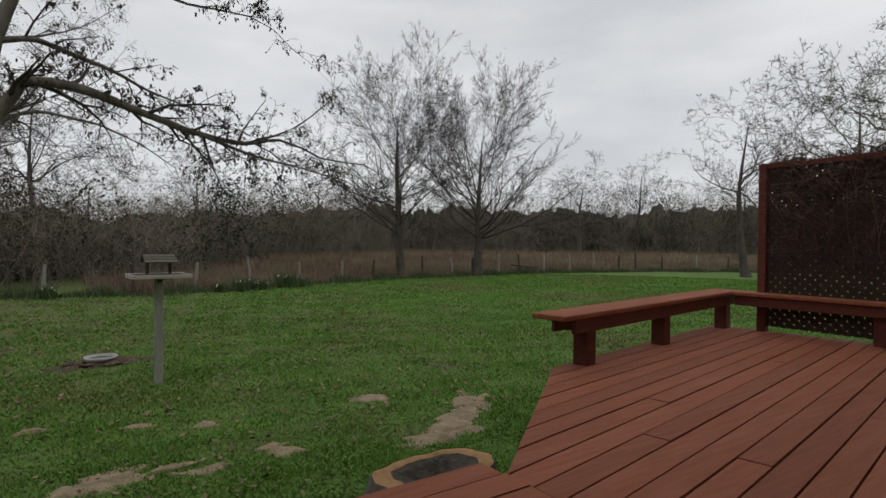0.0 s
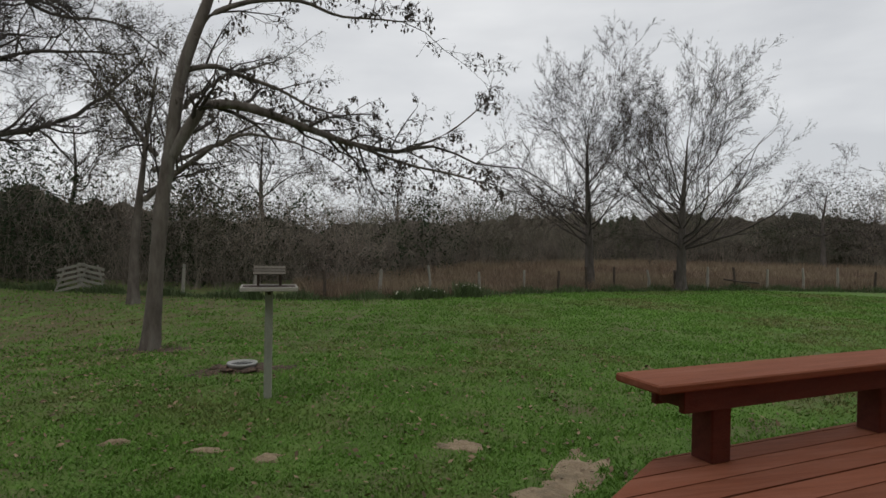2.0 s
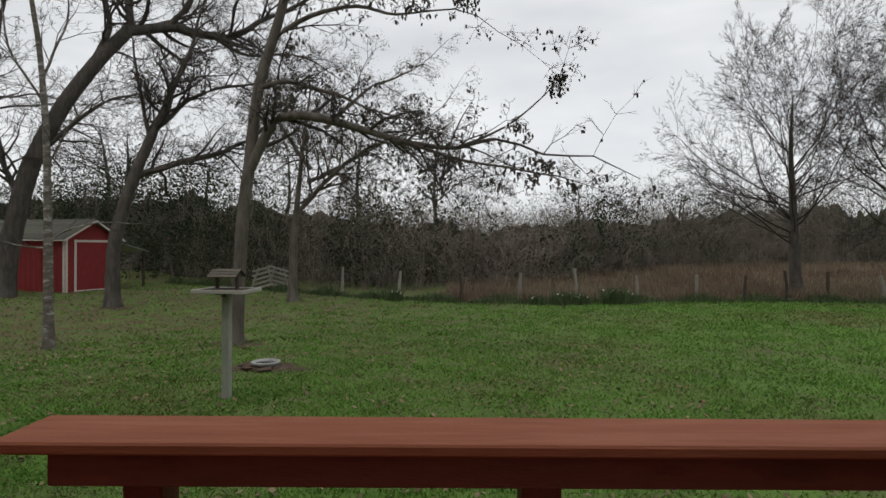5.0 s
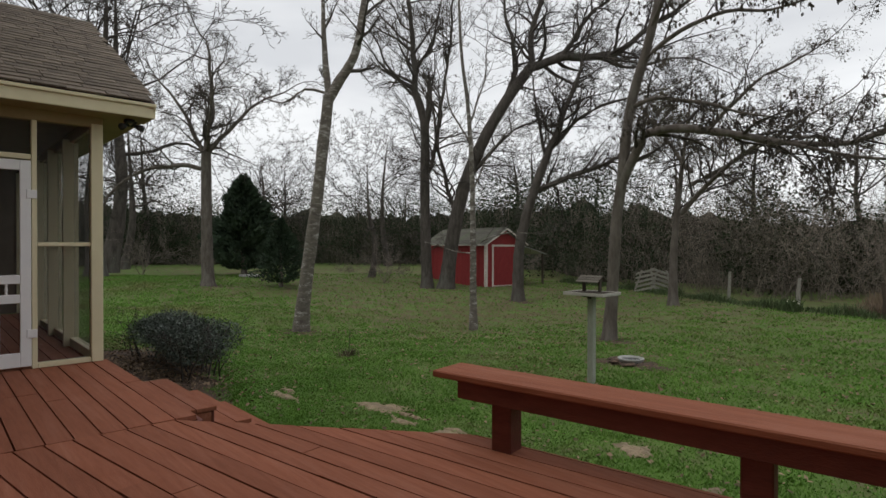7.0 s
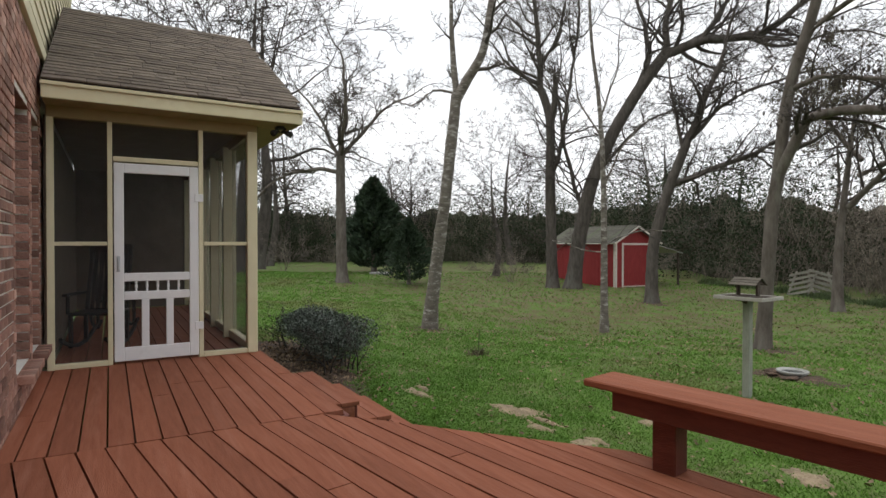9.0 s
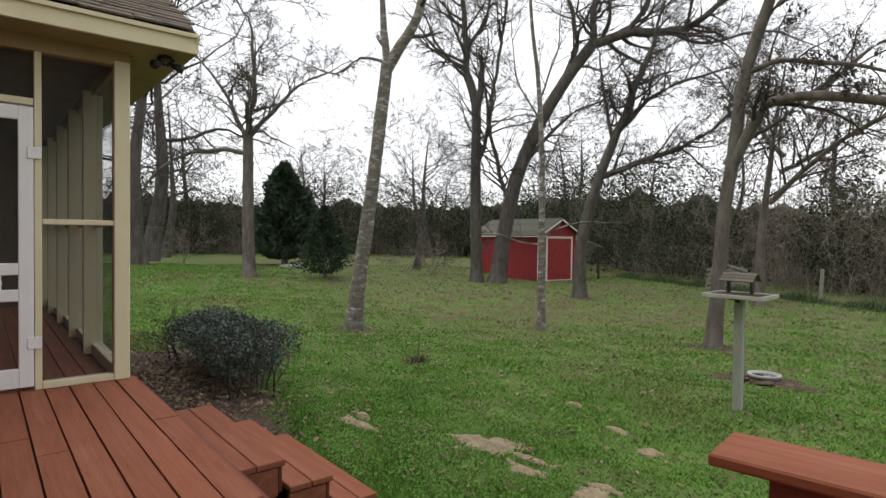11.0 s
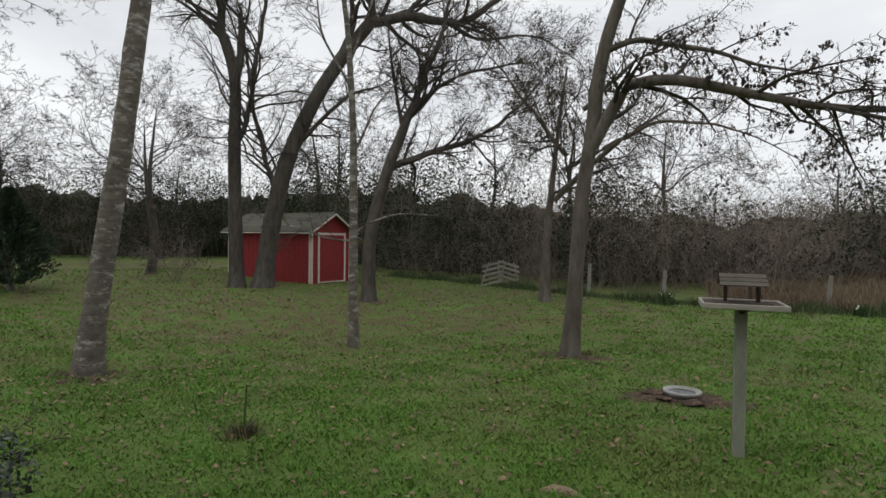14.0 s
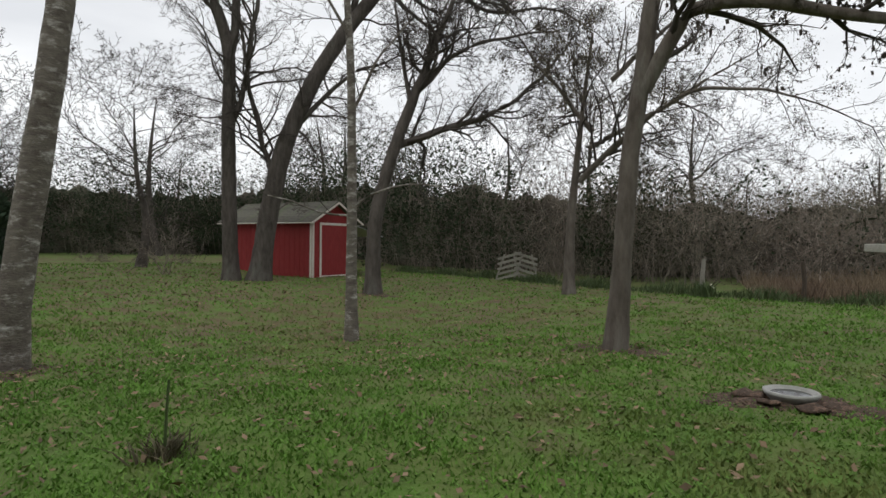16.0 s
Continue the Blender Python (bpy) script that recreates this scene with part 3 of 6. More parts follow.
def build_porch():
    p = thing("screened_porch", "cream screened porch with a brown shingle roof", "porch", 0, 0, 0)
    X, Y0, Y1 = -1.29, -0.47, 1.51
    XB = -7.0
    box_part("corner_post", "cream", p, X, Y1 - 0.055, 1.25, 0.11, 0.11, 2.5, 0.006)
    box_part("post", "cream", p, X, Y0 + 0.03, 1.25, 0.09, 0.06, 2.5)
    box_part("post", "cream", p, X, 0.06, 1.25, 0.09, 0.045, 2.5)
    box_part("post", "cream", p, X, 0.915, 1.25, 0.09, 0.045, 2.5)
    box_part("sill", "cream", p, X, (Y0 + 0.0375) / 2 + 0.02, 0.025, 0.085, 0.47, 0.05)
    box_part("sill", "cream", p, X, 1.17, 0.025, 0.085, 0.46, 0.05)
    box_part("rail", "cream", p, X, -0.2, 1.235, 0.075, 0.47, 0.04)
    box_part("rail", "cream", p, X, 1.17, 1.235, 0.075, 0.46, 0.04)
    box_part("door_head", "cream", p, X, 0.488, 2.10, 0.085, 0.80, 0.05)
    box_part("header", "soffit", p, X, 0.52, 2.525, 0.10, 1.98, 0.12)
    # screens of the front
    for y0, y1, z0, z1 in ((-0.41, 0.035, 0.05, 1.215), (-0.41, 0.035, 1.255, 2.465), (0.085, 0.89, 2.125, 2.465), (0.94, 1.4, 0.05, 1.215), (0.94, 1.4, 1.255, 2.465)):
        bm = bmesh.new()
        bm.faces.new([bm.verts.new((X, y, z)) for y, z in ((y0, z0), (y1, z0), (y1, z1), (y0, z1))])
        part("screen", finish(bm, "screen", "screen"), p, "grey insect screen")
    # the lawn side
    xs = [X - 0.1, -2.5, -3.6, -4.8, -6.0, XB]
    for x in xs[1:]:
        box_part("post", "cream", p, x, Y1 - 0.085, 1.25, 0.05, 0.16, 2.5)
    for a, b in zip(xs, xs[1:]):
        box_part("sill", "cream", p, (a + b) / 2, Y1 - 0.055, 0.05, abs(b - a) - 0.05, 0.09, 0.10)
        box_part("rail", "cream", p, (a + b) / 2, Y1 - 0.055, 1.235, abs(b - a) - 0.05, 0.05, 0.04)
        bm = bmesh.new()
        bm.faces.new([bm.verts.new((x, Y1 - 0.055, z)) for x, z in ((a, 0.05), (b, 0.05), (b, 2.5), (a, 2.5))])
        part("screen", finish(bm, "screen", "screen"), p, "grey insect screen")
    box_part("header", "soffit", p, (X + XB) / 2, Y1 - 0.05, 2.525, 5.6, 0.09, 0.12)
    box_part("back_wall", "interior", p, XB - 0.06, 0.5, 1.3, 0.1, 2.0, 2.6, 0.0)
    box_part("inner_wall", "interior", p, (X + XB) / 2 - 0.06, WALL_Y + 0.03, 1.26, 5.6, 0.03, 2.5, 0.0)
    box_part("ceiling", "interior", p, (X + XB) / 2, 0.5, 2.60, 5.6, 1.95, 0.03, 0.0)
    yy = -0.45
    while yy < 1.45:
        box_part("plank", "deck", p, (X + XB) / 2 - 0.02, yy + 0.07, -0.02, 5.65, 0.134, 0.035)
        yy += 0.142
    # roof: eaves at the front, ridge across
    ex, ez, rx_, rz_ = -0.90, 2.745, -4.05, 4.50
    y0, y1 = -0.48, 1.93
    n = math.hypot(rx_ - ex, rz_ - ez)
    a = math.degrees(math.atan2(rz_ - ez, ex - rx_))
    box_part("fascia", "cream", p, ex - 0.012, (y0 + y1) / 2, 2.645, 0.025, y1 - y0, 0.145, label="cream fascia board")
    box_part("fascia_lip", "cream", p, ex + 0.012, (y0 + y1) / 2, 2.708, 0.025, y1 - y0 + 0.01, 0.035)
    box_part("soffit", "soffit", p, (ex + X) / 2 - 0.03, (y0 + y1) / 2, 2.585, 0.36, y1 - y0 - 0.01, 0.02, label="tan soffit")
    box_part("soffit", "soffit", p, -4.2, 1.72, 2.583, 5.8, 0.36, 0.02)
    for s, cx in ((1, (ex + rx_) / 2), (-1, 2 * rx_ - (ex + rx_) / 2)):
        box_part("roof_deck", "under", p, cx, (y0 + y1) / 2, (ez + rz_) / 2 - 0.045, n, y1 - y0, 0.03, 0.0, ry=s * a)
        box_part("rake_board", "cream", p, cx, y1 - 0.012, (ez + rz_) / 2 - 0.10, n, 0.025, 0.13, 0.0, ry=s * a)
    bm = bmesh.new()
    f = [bm.verts.new((x, 1.50, z)) for x, z in ((X, 2.56), (2 * rx_ - X, 2.56), (rx_, rz_ - 0.12))]
    bm.faces.new(f)
    r = bmesh.ops.extrude_face_region(bm, geom=bm.faces[:])
    bmesh.ops.translate(bm, vec=(0, -0.05, 0), verts=[v for v in r["geom"] if isinstance(v, bmesh.types.BMVert)])
    part("gable_wall", finish(bm, "gable_wall", "cream"), p, "cream gable wall")
    tabs = [box("shingle", "shingle", 0.21, w, 0.018, 0.003) for w in (0.34, 0.20, 0.27)]
    roof = part("roof", box("roof", "under", n, y1 - y0, 0.012, 0.0), p, "brown asphalt shingle roof", pose((ex + rx_) / 2, (y0 + y1) / 2, (ez + rz_) / 2 - 0.022, 0, a, 0))
    rng = random.Random(9)
    rows = int(n / 0.118)
    for r_ in range(rows):
        u = n / 2 - 0.09 - r_ * 0.118
        v = -(y1 - y0) / 2 - rng.uniform(0, 0.12)
        while v < (y1 - y0) / 2 - 0.05:
            pick = rng.randrange(3)
            me, w = tabs[pick], (0.34, 0.20, 0.27)[pick]
            c = min(max(v + w / 2, -(y1 - y0) / 2 + w / 2), (y1 - y0) / 2 - w / 2 + 0.02)
            part("shingle", me, roof, "", pose(u + rng.uniform(-0.006, 0.006), c, 0.024 + rng.uniform(0, 0.006), 0, -4.4, rng.uniform(-0.4, 0.4)))
            v += w + 0.007
    return p


build_porch()


def build_screen_door():
    d = thing("screen_door", "white wooden screen door with turned spindles, closed", "door", -1.255, 0.49, 0.03)
    W, H = 0.795, 2.03
    for s in (-1, 1):
        box_part("stile", "white", d, 0, s * (W / 2 - 0.045), H / 2, 0.035, 0.09, H, 0.005)
    for z, h in ((0.07, 0.14), (0.67, 0.085), (0.86, 0.085), (H - 0.05, 0.10)):
        box_part("door_rail", "white", d, 0, 0, z, 0.033, W - 0.18, h, 0.005)
    for y in (-0.115, 0.115):
        box_part("mullion", "white", d, 0, y, 0.385, 0.03, 0.07, 0.49, 0.004)
    bm = bmesh.new()
    prof = [(0.010, 0), (0.014, 0.012), (0.008, 0.022), (0.013, 0.04), (0.015, 0.052), (0.013, 0.065), (0.008, 0.083), (0.014, 0.093), (0.010, 0.105)]
    rings = [[bm.verts.new((r * math.cos(k * 0.7854), r * math.sin(k * 0.7854), z)) for k in range(8)] for r, z in prof]
    for a, b in zip(rings, rings[1:]):
        for k in range(8):
            bm.faces.new((a[k], a[(k + 1) % 8], b[(k + 1) % 8], b[k]))
    sp = finish(bm, "spindle", "white", True)
    for y in (-0.2, -0.1, 0.0, 0.1, 0.2):
        part("spindle", sp, d, "", pose(0, y, 0.712))
    for y0, y1, z0, z1 in ((-0.31, 0.31, 0.9, 1.93), (-0.31, 0.31, 0.71, 0.82), (-0.31, 0.31, 0.14, 0.63)):
        bm = bmesh.new()
        bm.faces.new([bm.verts.new((-0.012, y, z)) for y, z in ((y0, z0), (y1, z0), (y1, z1), (y0, z1))])
        part("screen", finish(bm, "screen", "screen"), d, "grey insect screen")
    for z in (0.32, 1.70):
        box_part("hinge", "white", d, 0.022, W / 2 + 0.005, z, 0.014, 0.085, 0.085, 0.003)
    bm = bmesh.new()
    bm_box(bm, 0.02, -W / 2 + 0.04, 1.0, 0.01, 0.03, 0.16, None, 0.003)
    bm_box(bm, 0.05, -W / 2 + 0.04, 1.0, 0.012, 0.018, 0.12, None, 0.003)
    bm_box(bm, 0.035, -W / 2 + 0.04, 1.055, 0.03, 0.014, 0.014)
    bm_box(bm, 0.035, -W / 2 + 0.04, 0.945, 0.03, 0.014, 0.014)
    part("handle", finish(bm, "handle", "metal_roof"), d, "grey metal pull handle")


build_screen_door()


def build_floodlight():
    f = thing("flood_light", "black twin flood light under the porch eave", "flood light", -1.12, 1.74, 2.575)
    bm = bmesh.new()
    bmesh.ops.create_cone(bm, cap_ends=True, segments=14, radius1=0.05, radius2=0.05, depth=0.03, matrix=pose(0, 0, -0.02))
    part("base", finish(bm, "base", "black"), f)
    for s in (-1, 1):
        bm = bmesh.new()
        bmesh.ops.create_cone(bm, cap_ends=True, segments=14, radius1=0.038, radius2=0.02, depth=0.09, matrix=pose(0.05, s * 0.07, -0.085, s * 40, -60, 0))
        bmesh.ops.create_cone(bm, cap_ends=True, segments=8, radius1=0.012, radius2=0.012, depth=0.08, matrix=pose(0.01, s * 0.035, -0.05, -s * 45, 0, 0))
        part("lamp_head", finish(bm, "lamp_head", "black", True), f)


build_floodlight()


def build_chair(x, y, rz):
    c = thing("rocking_chair", "dark wooden rocking chair on the screened porch", "chair", x, y, 0.0, rz, "porch chairs")
    box_part("seat", "chair", c, 0, 0, 0.42, 0.50, 0.50, 0.035, 0.01)
    for sy in (-1, 1):
        for sx in (-1, 1):
            box_part("leg", "chair", c, sx * 0.2, sy * 0.23, 0.23, 0.04, 0.04, 0.40)
        box_part("back_post", "chair", c, -0.30, sy * 0.22, 0.80, 0.04, 0.04, 0.85, ry=-14)
        box_part("arm", "chair", c, 0.0, sy * 0.27, 0.64, 0.52, 0.06, 0.03)
        box_part("arm_post", "chair", c, 0.2, sy * 0.26, 0.53, 0.035, 0.035, 0.22)
        bm = bmesh.new()
        pts = [(u, 0.035 + 0.16 * (u / 0.5) ** 2) for u in np.linspace(-0.5, 0.45, 11)]
        for (a, za), (b, zb) in zip(pts, pts[1:]):
            bm_box(bm, (a + b) / 2, 0, (za + zb) / 2, math.hypot(b - a, zb - za) + 0.01, 0.035, 0.035, pose(0, 0, 0, 0, -math.degrees(math.atan2(zb - za, b - a)), 0))
        part("rocker", finish(bm, "rocker", "chair"), c, "", pose(0, sy * 0.23, 0))
    for k in range(6):
        box_part("back_slat", "chair", c, -0.30, -0.165 + k * 0.066, 0.80, 0.015, 0.045, 0.75, ry=-14)
    box_part("head_rail", "chair", c, -0.395, 0, 1.18, 0.03, 0.46, 0.09, ry=-14)


build_chair(-2.5, -0.05, -20)
build_chair(-4.2, 0.1, 10)


# ---- things on the lawn ----
def build_feeder():
    f = thing("bird_feeder", "tray bird feeder with a slatted roof on a grey post", "bird feeder", 0.94, 7.43, gz(0.94, 7.43), 3)
    H = 1.33
    box_part("pole", "pole", f, 0, 0, H / 2 - 0.05, 0.095, 0.095, H + 0.1, 0.008, label="grey painted square post")
    box_part("tray_floor", "dark_wood", f, 0, 0, H + 0.022, 0.62, 0.50, 0.02)
    box_part("cross_bearer", "dark_wood", f, 0, 0, H - 0.008, 0.08, 0.44, 0.025)
    for s in (-1, 1):
        box_part("tray_rim", "rim_wood", f, 0, s * 0.26, H + 0.019, 0.66, 0.022, 0.048, label="pale weathered rim")
        box_part("tray_rim", "rim_wood", f, s * 0.32, 0, H + 0.019, 0.022, 0.496, 0.048)
        box_part("bracket", "dark_wood", f, 0, s * 0.07, H - 0.03, 0.04, 0.06, 0.05, rx=s * 20)
        box_part("roof_post", "dark_wood", f, s * 0.13, 0, H + 0.115, 0.03, 0.06, 0.20)
        bm = bmesh.new()
        vs = [bm.verts.new(p) for p in ((s * 0.13, -0.11, H + 0.20), (s * 0.13, 0.11, H + 0.20), (s * 0.13, 0, H + 0.265))]
        bm.faces.new(vs)
        r = bmesh.ops.extrude_face_region(bm, geom=bm.faces[:])
        bmesh.ops.translate(bm, vec=(s * 0.02, 0, 0), verts=[v for v in r["geom"] if isinstance(v, bmesh.types.BMVert)])
        part("gable", finish(bm, "gable", "dark_wood"), f)
        for k in range(3):
            box_part("roof_slat", "slat_wood", f, 0, s * (0.028 + k * 0.052), H + 0.268 - k * 0.032, 0.37, 0.056, 0.014, 0.003, rx=-s * 31)
    box_part("seed_heap", "dark_wood", f, 0, 0, H + 0.036, 0.46, 0.26, 0.014, 0.005)


build_feeder()


def build_bath():
    x, y = 0.45, 9.47
    b = thing("birdbath_bowl", "pale concrete birdbath bowl lying on the lawn", "birdbath", x, y, gz(x, y) - 0.02)
    prof = [(0.02, 0.0), (0.17, 0.0), (0.20, 0.03), (0.255, 0.085), (0.275, 0.105), (0.27, 0.125), (0.245, 0.128), (0.225, 0.11), (0.18, 0.085), (0.08, 0.075), (0.0, 0.074)]
    bm = bmesh.new()
    n = 40
    rings = [[bm.verts.new((r * 0.84 * (1 + 0.012 * math.sin(5 * k)) * math.cos(k * 6.2832 / n), r * 0.84 * math.sin(k * 6.2832 / n), z)) for k in range(n)] for r, z in prof[:-1]]
    for a, c in zip(rings, rings[1:]):
        for k in range(n):
            bm.faces.new((a[k], a[(k + 1) % n], c[(k + 1) % n], c[k]))
    mid = bm.verts.new((0, 0, 0.074))
    for k in range(n):
        bm.faces.new((rings[-1][k], rings[-1][(k + 1) % n], mid))
    part("bowl", finish(bm, "bowl", "concrete", True), b)
    bm = bmesh.new()
    bmesh.ops.create_cone(bm, cap_ends=True, segments=28, radius1=0.165, radius2=0.165, depth=0.006, matrix=pose(0, 0, 0.097))
    part("standing_water", finish(bm, "standing_water", "glass"), b, "dark still water")
    for k, (dx, dy, s) in enumerate(((0.34, -0.14, 0.14), (-0.33, 0.05, 0.15), (0.12, -0.3, 0.13), (-0.2, -0.24, 0.1))):
        bm = bmesh.new()
        bmesh.ops.create_icosphere(bm, subdivisions=2, radius=s)
        for v in bm.verts:
            v.co.z *= 0.22
            v.co += Vector((noise.noise(v.co * 9 + Vector((k, 0, 0))),) * 3) * 0.03
        ob = new("flat_stone", finish(bm, "flat_stone", "mulch", True))
        ob.location = (x + dx, y + dy, gz(x + dx, y + dy) + 0.025)
        tagged(ob, "flat brown stone beside the birdbath bowl", "stone", "stones round the birdbath")


build_bath()


def build_stump():
    x, y, top = 1.66, 2.27, -0.33
    z0 = gz(x, y)
    st = thing("tree_stump", "sawn tree stump with dark rotten heartwood", "tree stump", x, y, z0)
    h = top - z0
    n = 48
    def rad(k):
        t = k / n * 6.2832
        return 0.33 * (1 + 0.06 * math.sin(2 * t + 1) + 0.07 * math.sin(3 * t) + 0.03 * math.sin(7 * t + 2) + 0.025 * math.sin(13 * t))
    def ring(bm, f, z):
        return [bm.verts.new((rad(k) * f * math.cos(k / n * 6.2832) * 1.12, rad(k) * f * 0.86 * math.sin(k / n * 6.2832), z)) for k in range(n)]
    bm = bmesh.new()
    rr = [ring(bm, f, z) for f, z in ((1.35, -0.05), (1.18, 0.05), (1.06, 0.16), (1.02, h - 0.02), (1.0, h - 0.004))]
    for a, c in zip(rr, rr[1:]):
        for k in range(n):
            bm.faces.new((a[k], a[(k + 1) % n], c[(k + 1) % n], c[k]))
    part("bark", finish(bm, "bark", "bark", True), st, "rough grey-brown bark")
    bm = bmesh.new()
    rr = [ring(bm, 0.995, h - 0.006), ring(bm, 0.93, h), ring(bm, 0.84, h + 0.002), ring(bm, 0.72, h - 0.004)]
    for a, c in zip(rr, rr[1:]):
        for k in range(n):
            bm.faces.new((a[k], a[(k + 1) % n], c[(k + 1) % n], c[k]))
    part("cut_face", finish(bm, "cut_face", "stump_top"), st, "orange-brown sawn wood")
    bm = bmesh.new()
    rr = [ring(bm, 0.73, h - 0.004), ring(bm, 0.55, h - 0.02), ring(bm, 0.25, h - 0.07)]
    for a, c in zip(rr, rr[1:]):
        for k in range(n):
            bm.faces.new((a[k], a[(k + 1) % n], c[(k + 1) % n], c[k]))
    mid = bm.verts.new((0, 0, h - 0.09))
    for k in range(n):
        bm.faces.new((rr[-1][k], rr[-1][(k + 1) % n], mid))
    for v in bm.verts:
        if v.co.z < h - 0.01:
            v.co.z += 0.025 * noise.noise(v.co * 14)
    part("heartwood", finish(bm, "heartwood", "stump_rot"), st, "dark rotten hollow")


build_stump()


def build_shed():
    cx, cy = -14.3, 21.5
    s = thing("garden_shed", "barn-red wooden shed with pale trim and mossy roof", "shed", cx, cy, gz(cx, cy) - 0.02, 81.8)
    # local x runs along the door face, local y back along the side
    W, D, H, R = 2.48, 5.4, 2.30, 3.02
    bm = bmesh.new()
    a = [(0, 0), (W, 0), (W, H), (W / 2, R), (0, H)]
    f = [bm.verts.new((x, 0, z)) for x, z in a]
    bm.faces.new(f)
    r = bmesh.ops.extrude_face_region(bm, geom=bm.faces[:])
    bmesh.ops.translate(bm, vec=(0, D, 0), verts=[v for v in r["geom"] if isinstance(v, bmesh.types.BMVert)])
    part("wall", finish(bm, "wall", "barn_red"), s, "barn-red board walls")
    k = 0.1
    while k < D:
        box_part("batten", "barn_red", s, -0.008, k, H / 2, 0.016, 0.03, H - 0.02, 0.0)
        k += 0.3
    box_part("door", "barn_red", s, W / 2 + 0.02, -0.02, 1.09, 1.55, 0.03, 2.05, 0.004, label="closed barn-red door")
    for x, z, sx, sz in ((W / 2 - 0.80, 1.12, 0.10, 2.20), (W / 2 + 0.84, 1.12, 0.10, 2.20), (W / 2 + 0.02, 2.16, 1.54, 0.10), (W / 2 + 0.02, 0.06, 1.54, 0.05)):
        box_part("door_trim", "trim", s, x, -0.03, z, sx, 0.03, sz)
    for x, y in ((0.05, -0.015), (W - 0.05, -0.015)):
        box_part("corner_trim", "trim", s, x, y, H / 2, 0.10, 0.03, H)
    for y in (0.05, D - 0.05):
        box_part("corner_trim", "trim", s, -0.022, y, H / 2, 0.03, 0.10, H)
    n = math.hypot(W / 2 + 0.25, (R - H) * (W / 2 + 0.25) / (W / 2))
    ang = math.degrees(math.atan2(R - H, W / 2))
    for sg in (-1, 1):
        mx = W / 2 + sg * (W / 4 + 0.125)
        mz = R - (R - H) / (W / 2) * (W / 4 + 0.125) + 0.05
        roof = box_part("roof", "shed_shingle", s, mx, D / 2, mz, n, D + 0.5, 0.05, 0.0, ry=sg * ang, label="mossy grey shingle roof")
        for j in range(8):
            box_part("shingle_course", "shed_shingle", roof, sg * (-n / 2 + 0.09 + j * n / 8), 0, 0.033, n / 8 + 0.02, D + 0.5, 0.012, 0.0, ry=sg * 3)
        box_part("rake_board", "trim", s, mx, -0.255, mz - 0.035, n, 0.03, 0.075, 0.0, ry=sg * ang)
        box_part("eave_board", "trim", s, W / 2 + sg * (W / 2 + 0.25), D / 2, mz - n / 2 * math.sin(radians(ang)) - 0.02, 0.03, D + 0.5, 0.05, 0.0)
    # lean-to on the far side
    box_part("lean_to_roof", "metal_roof", s, W + 0.95, D / 2 - 0.2, 1.93, 1.95, D - 0.4, 0.03, 0.0, ry=14, label="pale metal lean-to roof")
    for y in (0.15, 2.0, D - 0.6):
        box_part("lean_to_post", "dark_wood", s, W + 1.7, y, 0.83, 0.09, 0.09, 1.78)
    box_part("lean_to_back", "dark_wood", s, W + 0.95, D - 0.3, 0.85, 1.8, 0.05, 1.5)


build_shed()


def build_pallet(x, y, rz):
    p = thing("leaning_pallet", "grey weathered pallets leaning against each other", "pallet", x, y, gz(x, y), rz)
    for s, a in ((-1, 18), (1, -14)):
        for k in range(5):
            box_part("slat", "grey_wood", p, s * 0.32, s * 0.12, 0.16 + k * 0.2, 0.95, 0.03, 0.10, 0.003, ry=s * 16)
        for x_ in (-0.35, 0.35):
            box_part("bearer", "grey_wood", p, s * 0.32 + x_, s * 0.12 + 0.04, 0.5, 0.07, 0.05, 1.1, 0.003, ry=a)


build_pallet(-7.0, 25.0, 15)


def build_slab():
    x, y = -26.0, 14.2
    ob = new("concrete_lid", box("concrete_lid", "concrete", 1.1, 0.9, 0.14, 0.02))
    ob.matrix_basis = pose(x, y, gz(x, y) + 0.06, 0, 0, 25)
    tagged(ob, "pale concrete lid set in the lawn", "concrete lid")


build_slab()


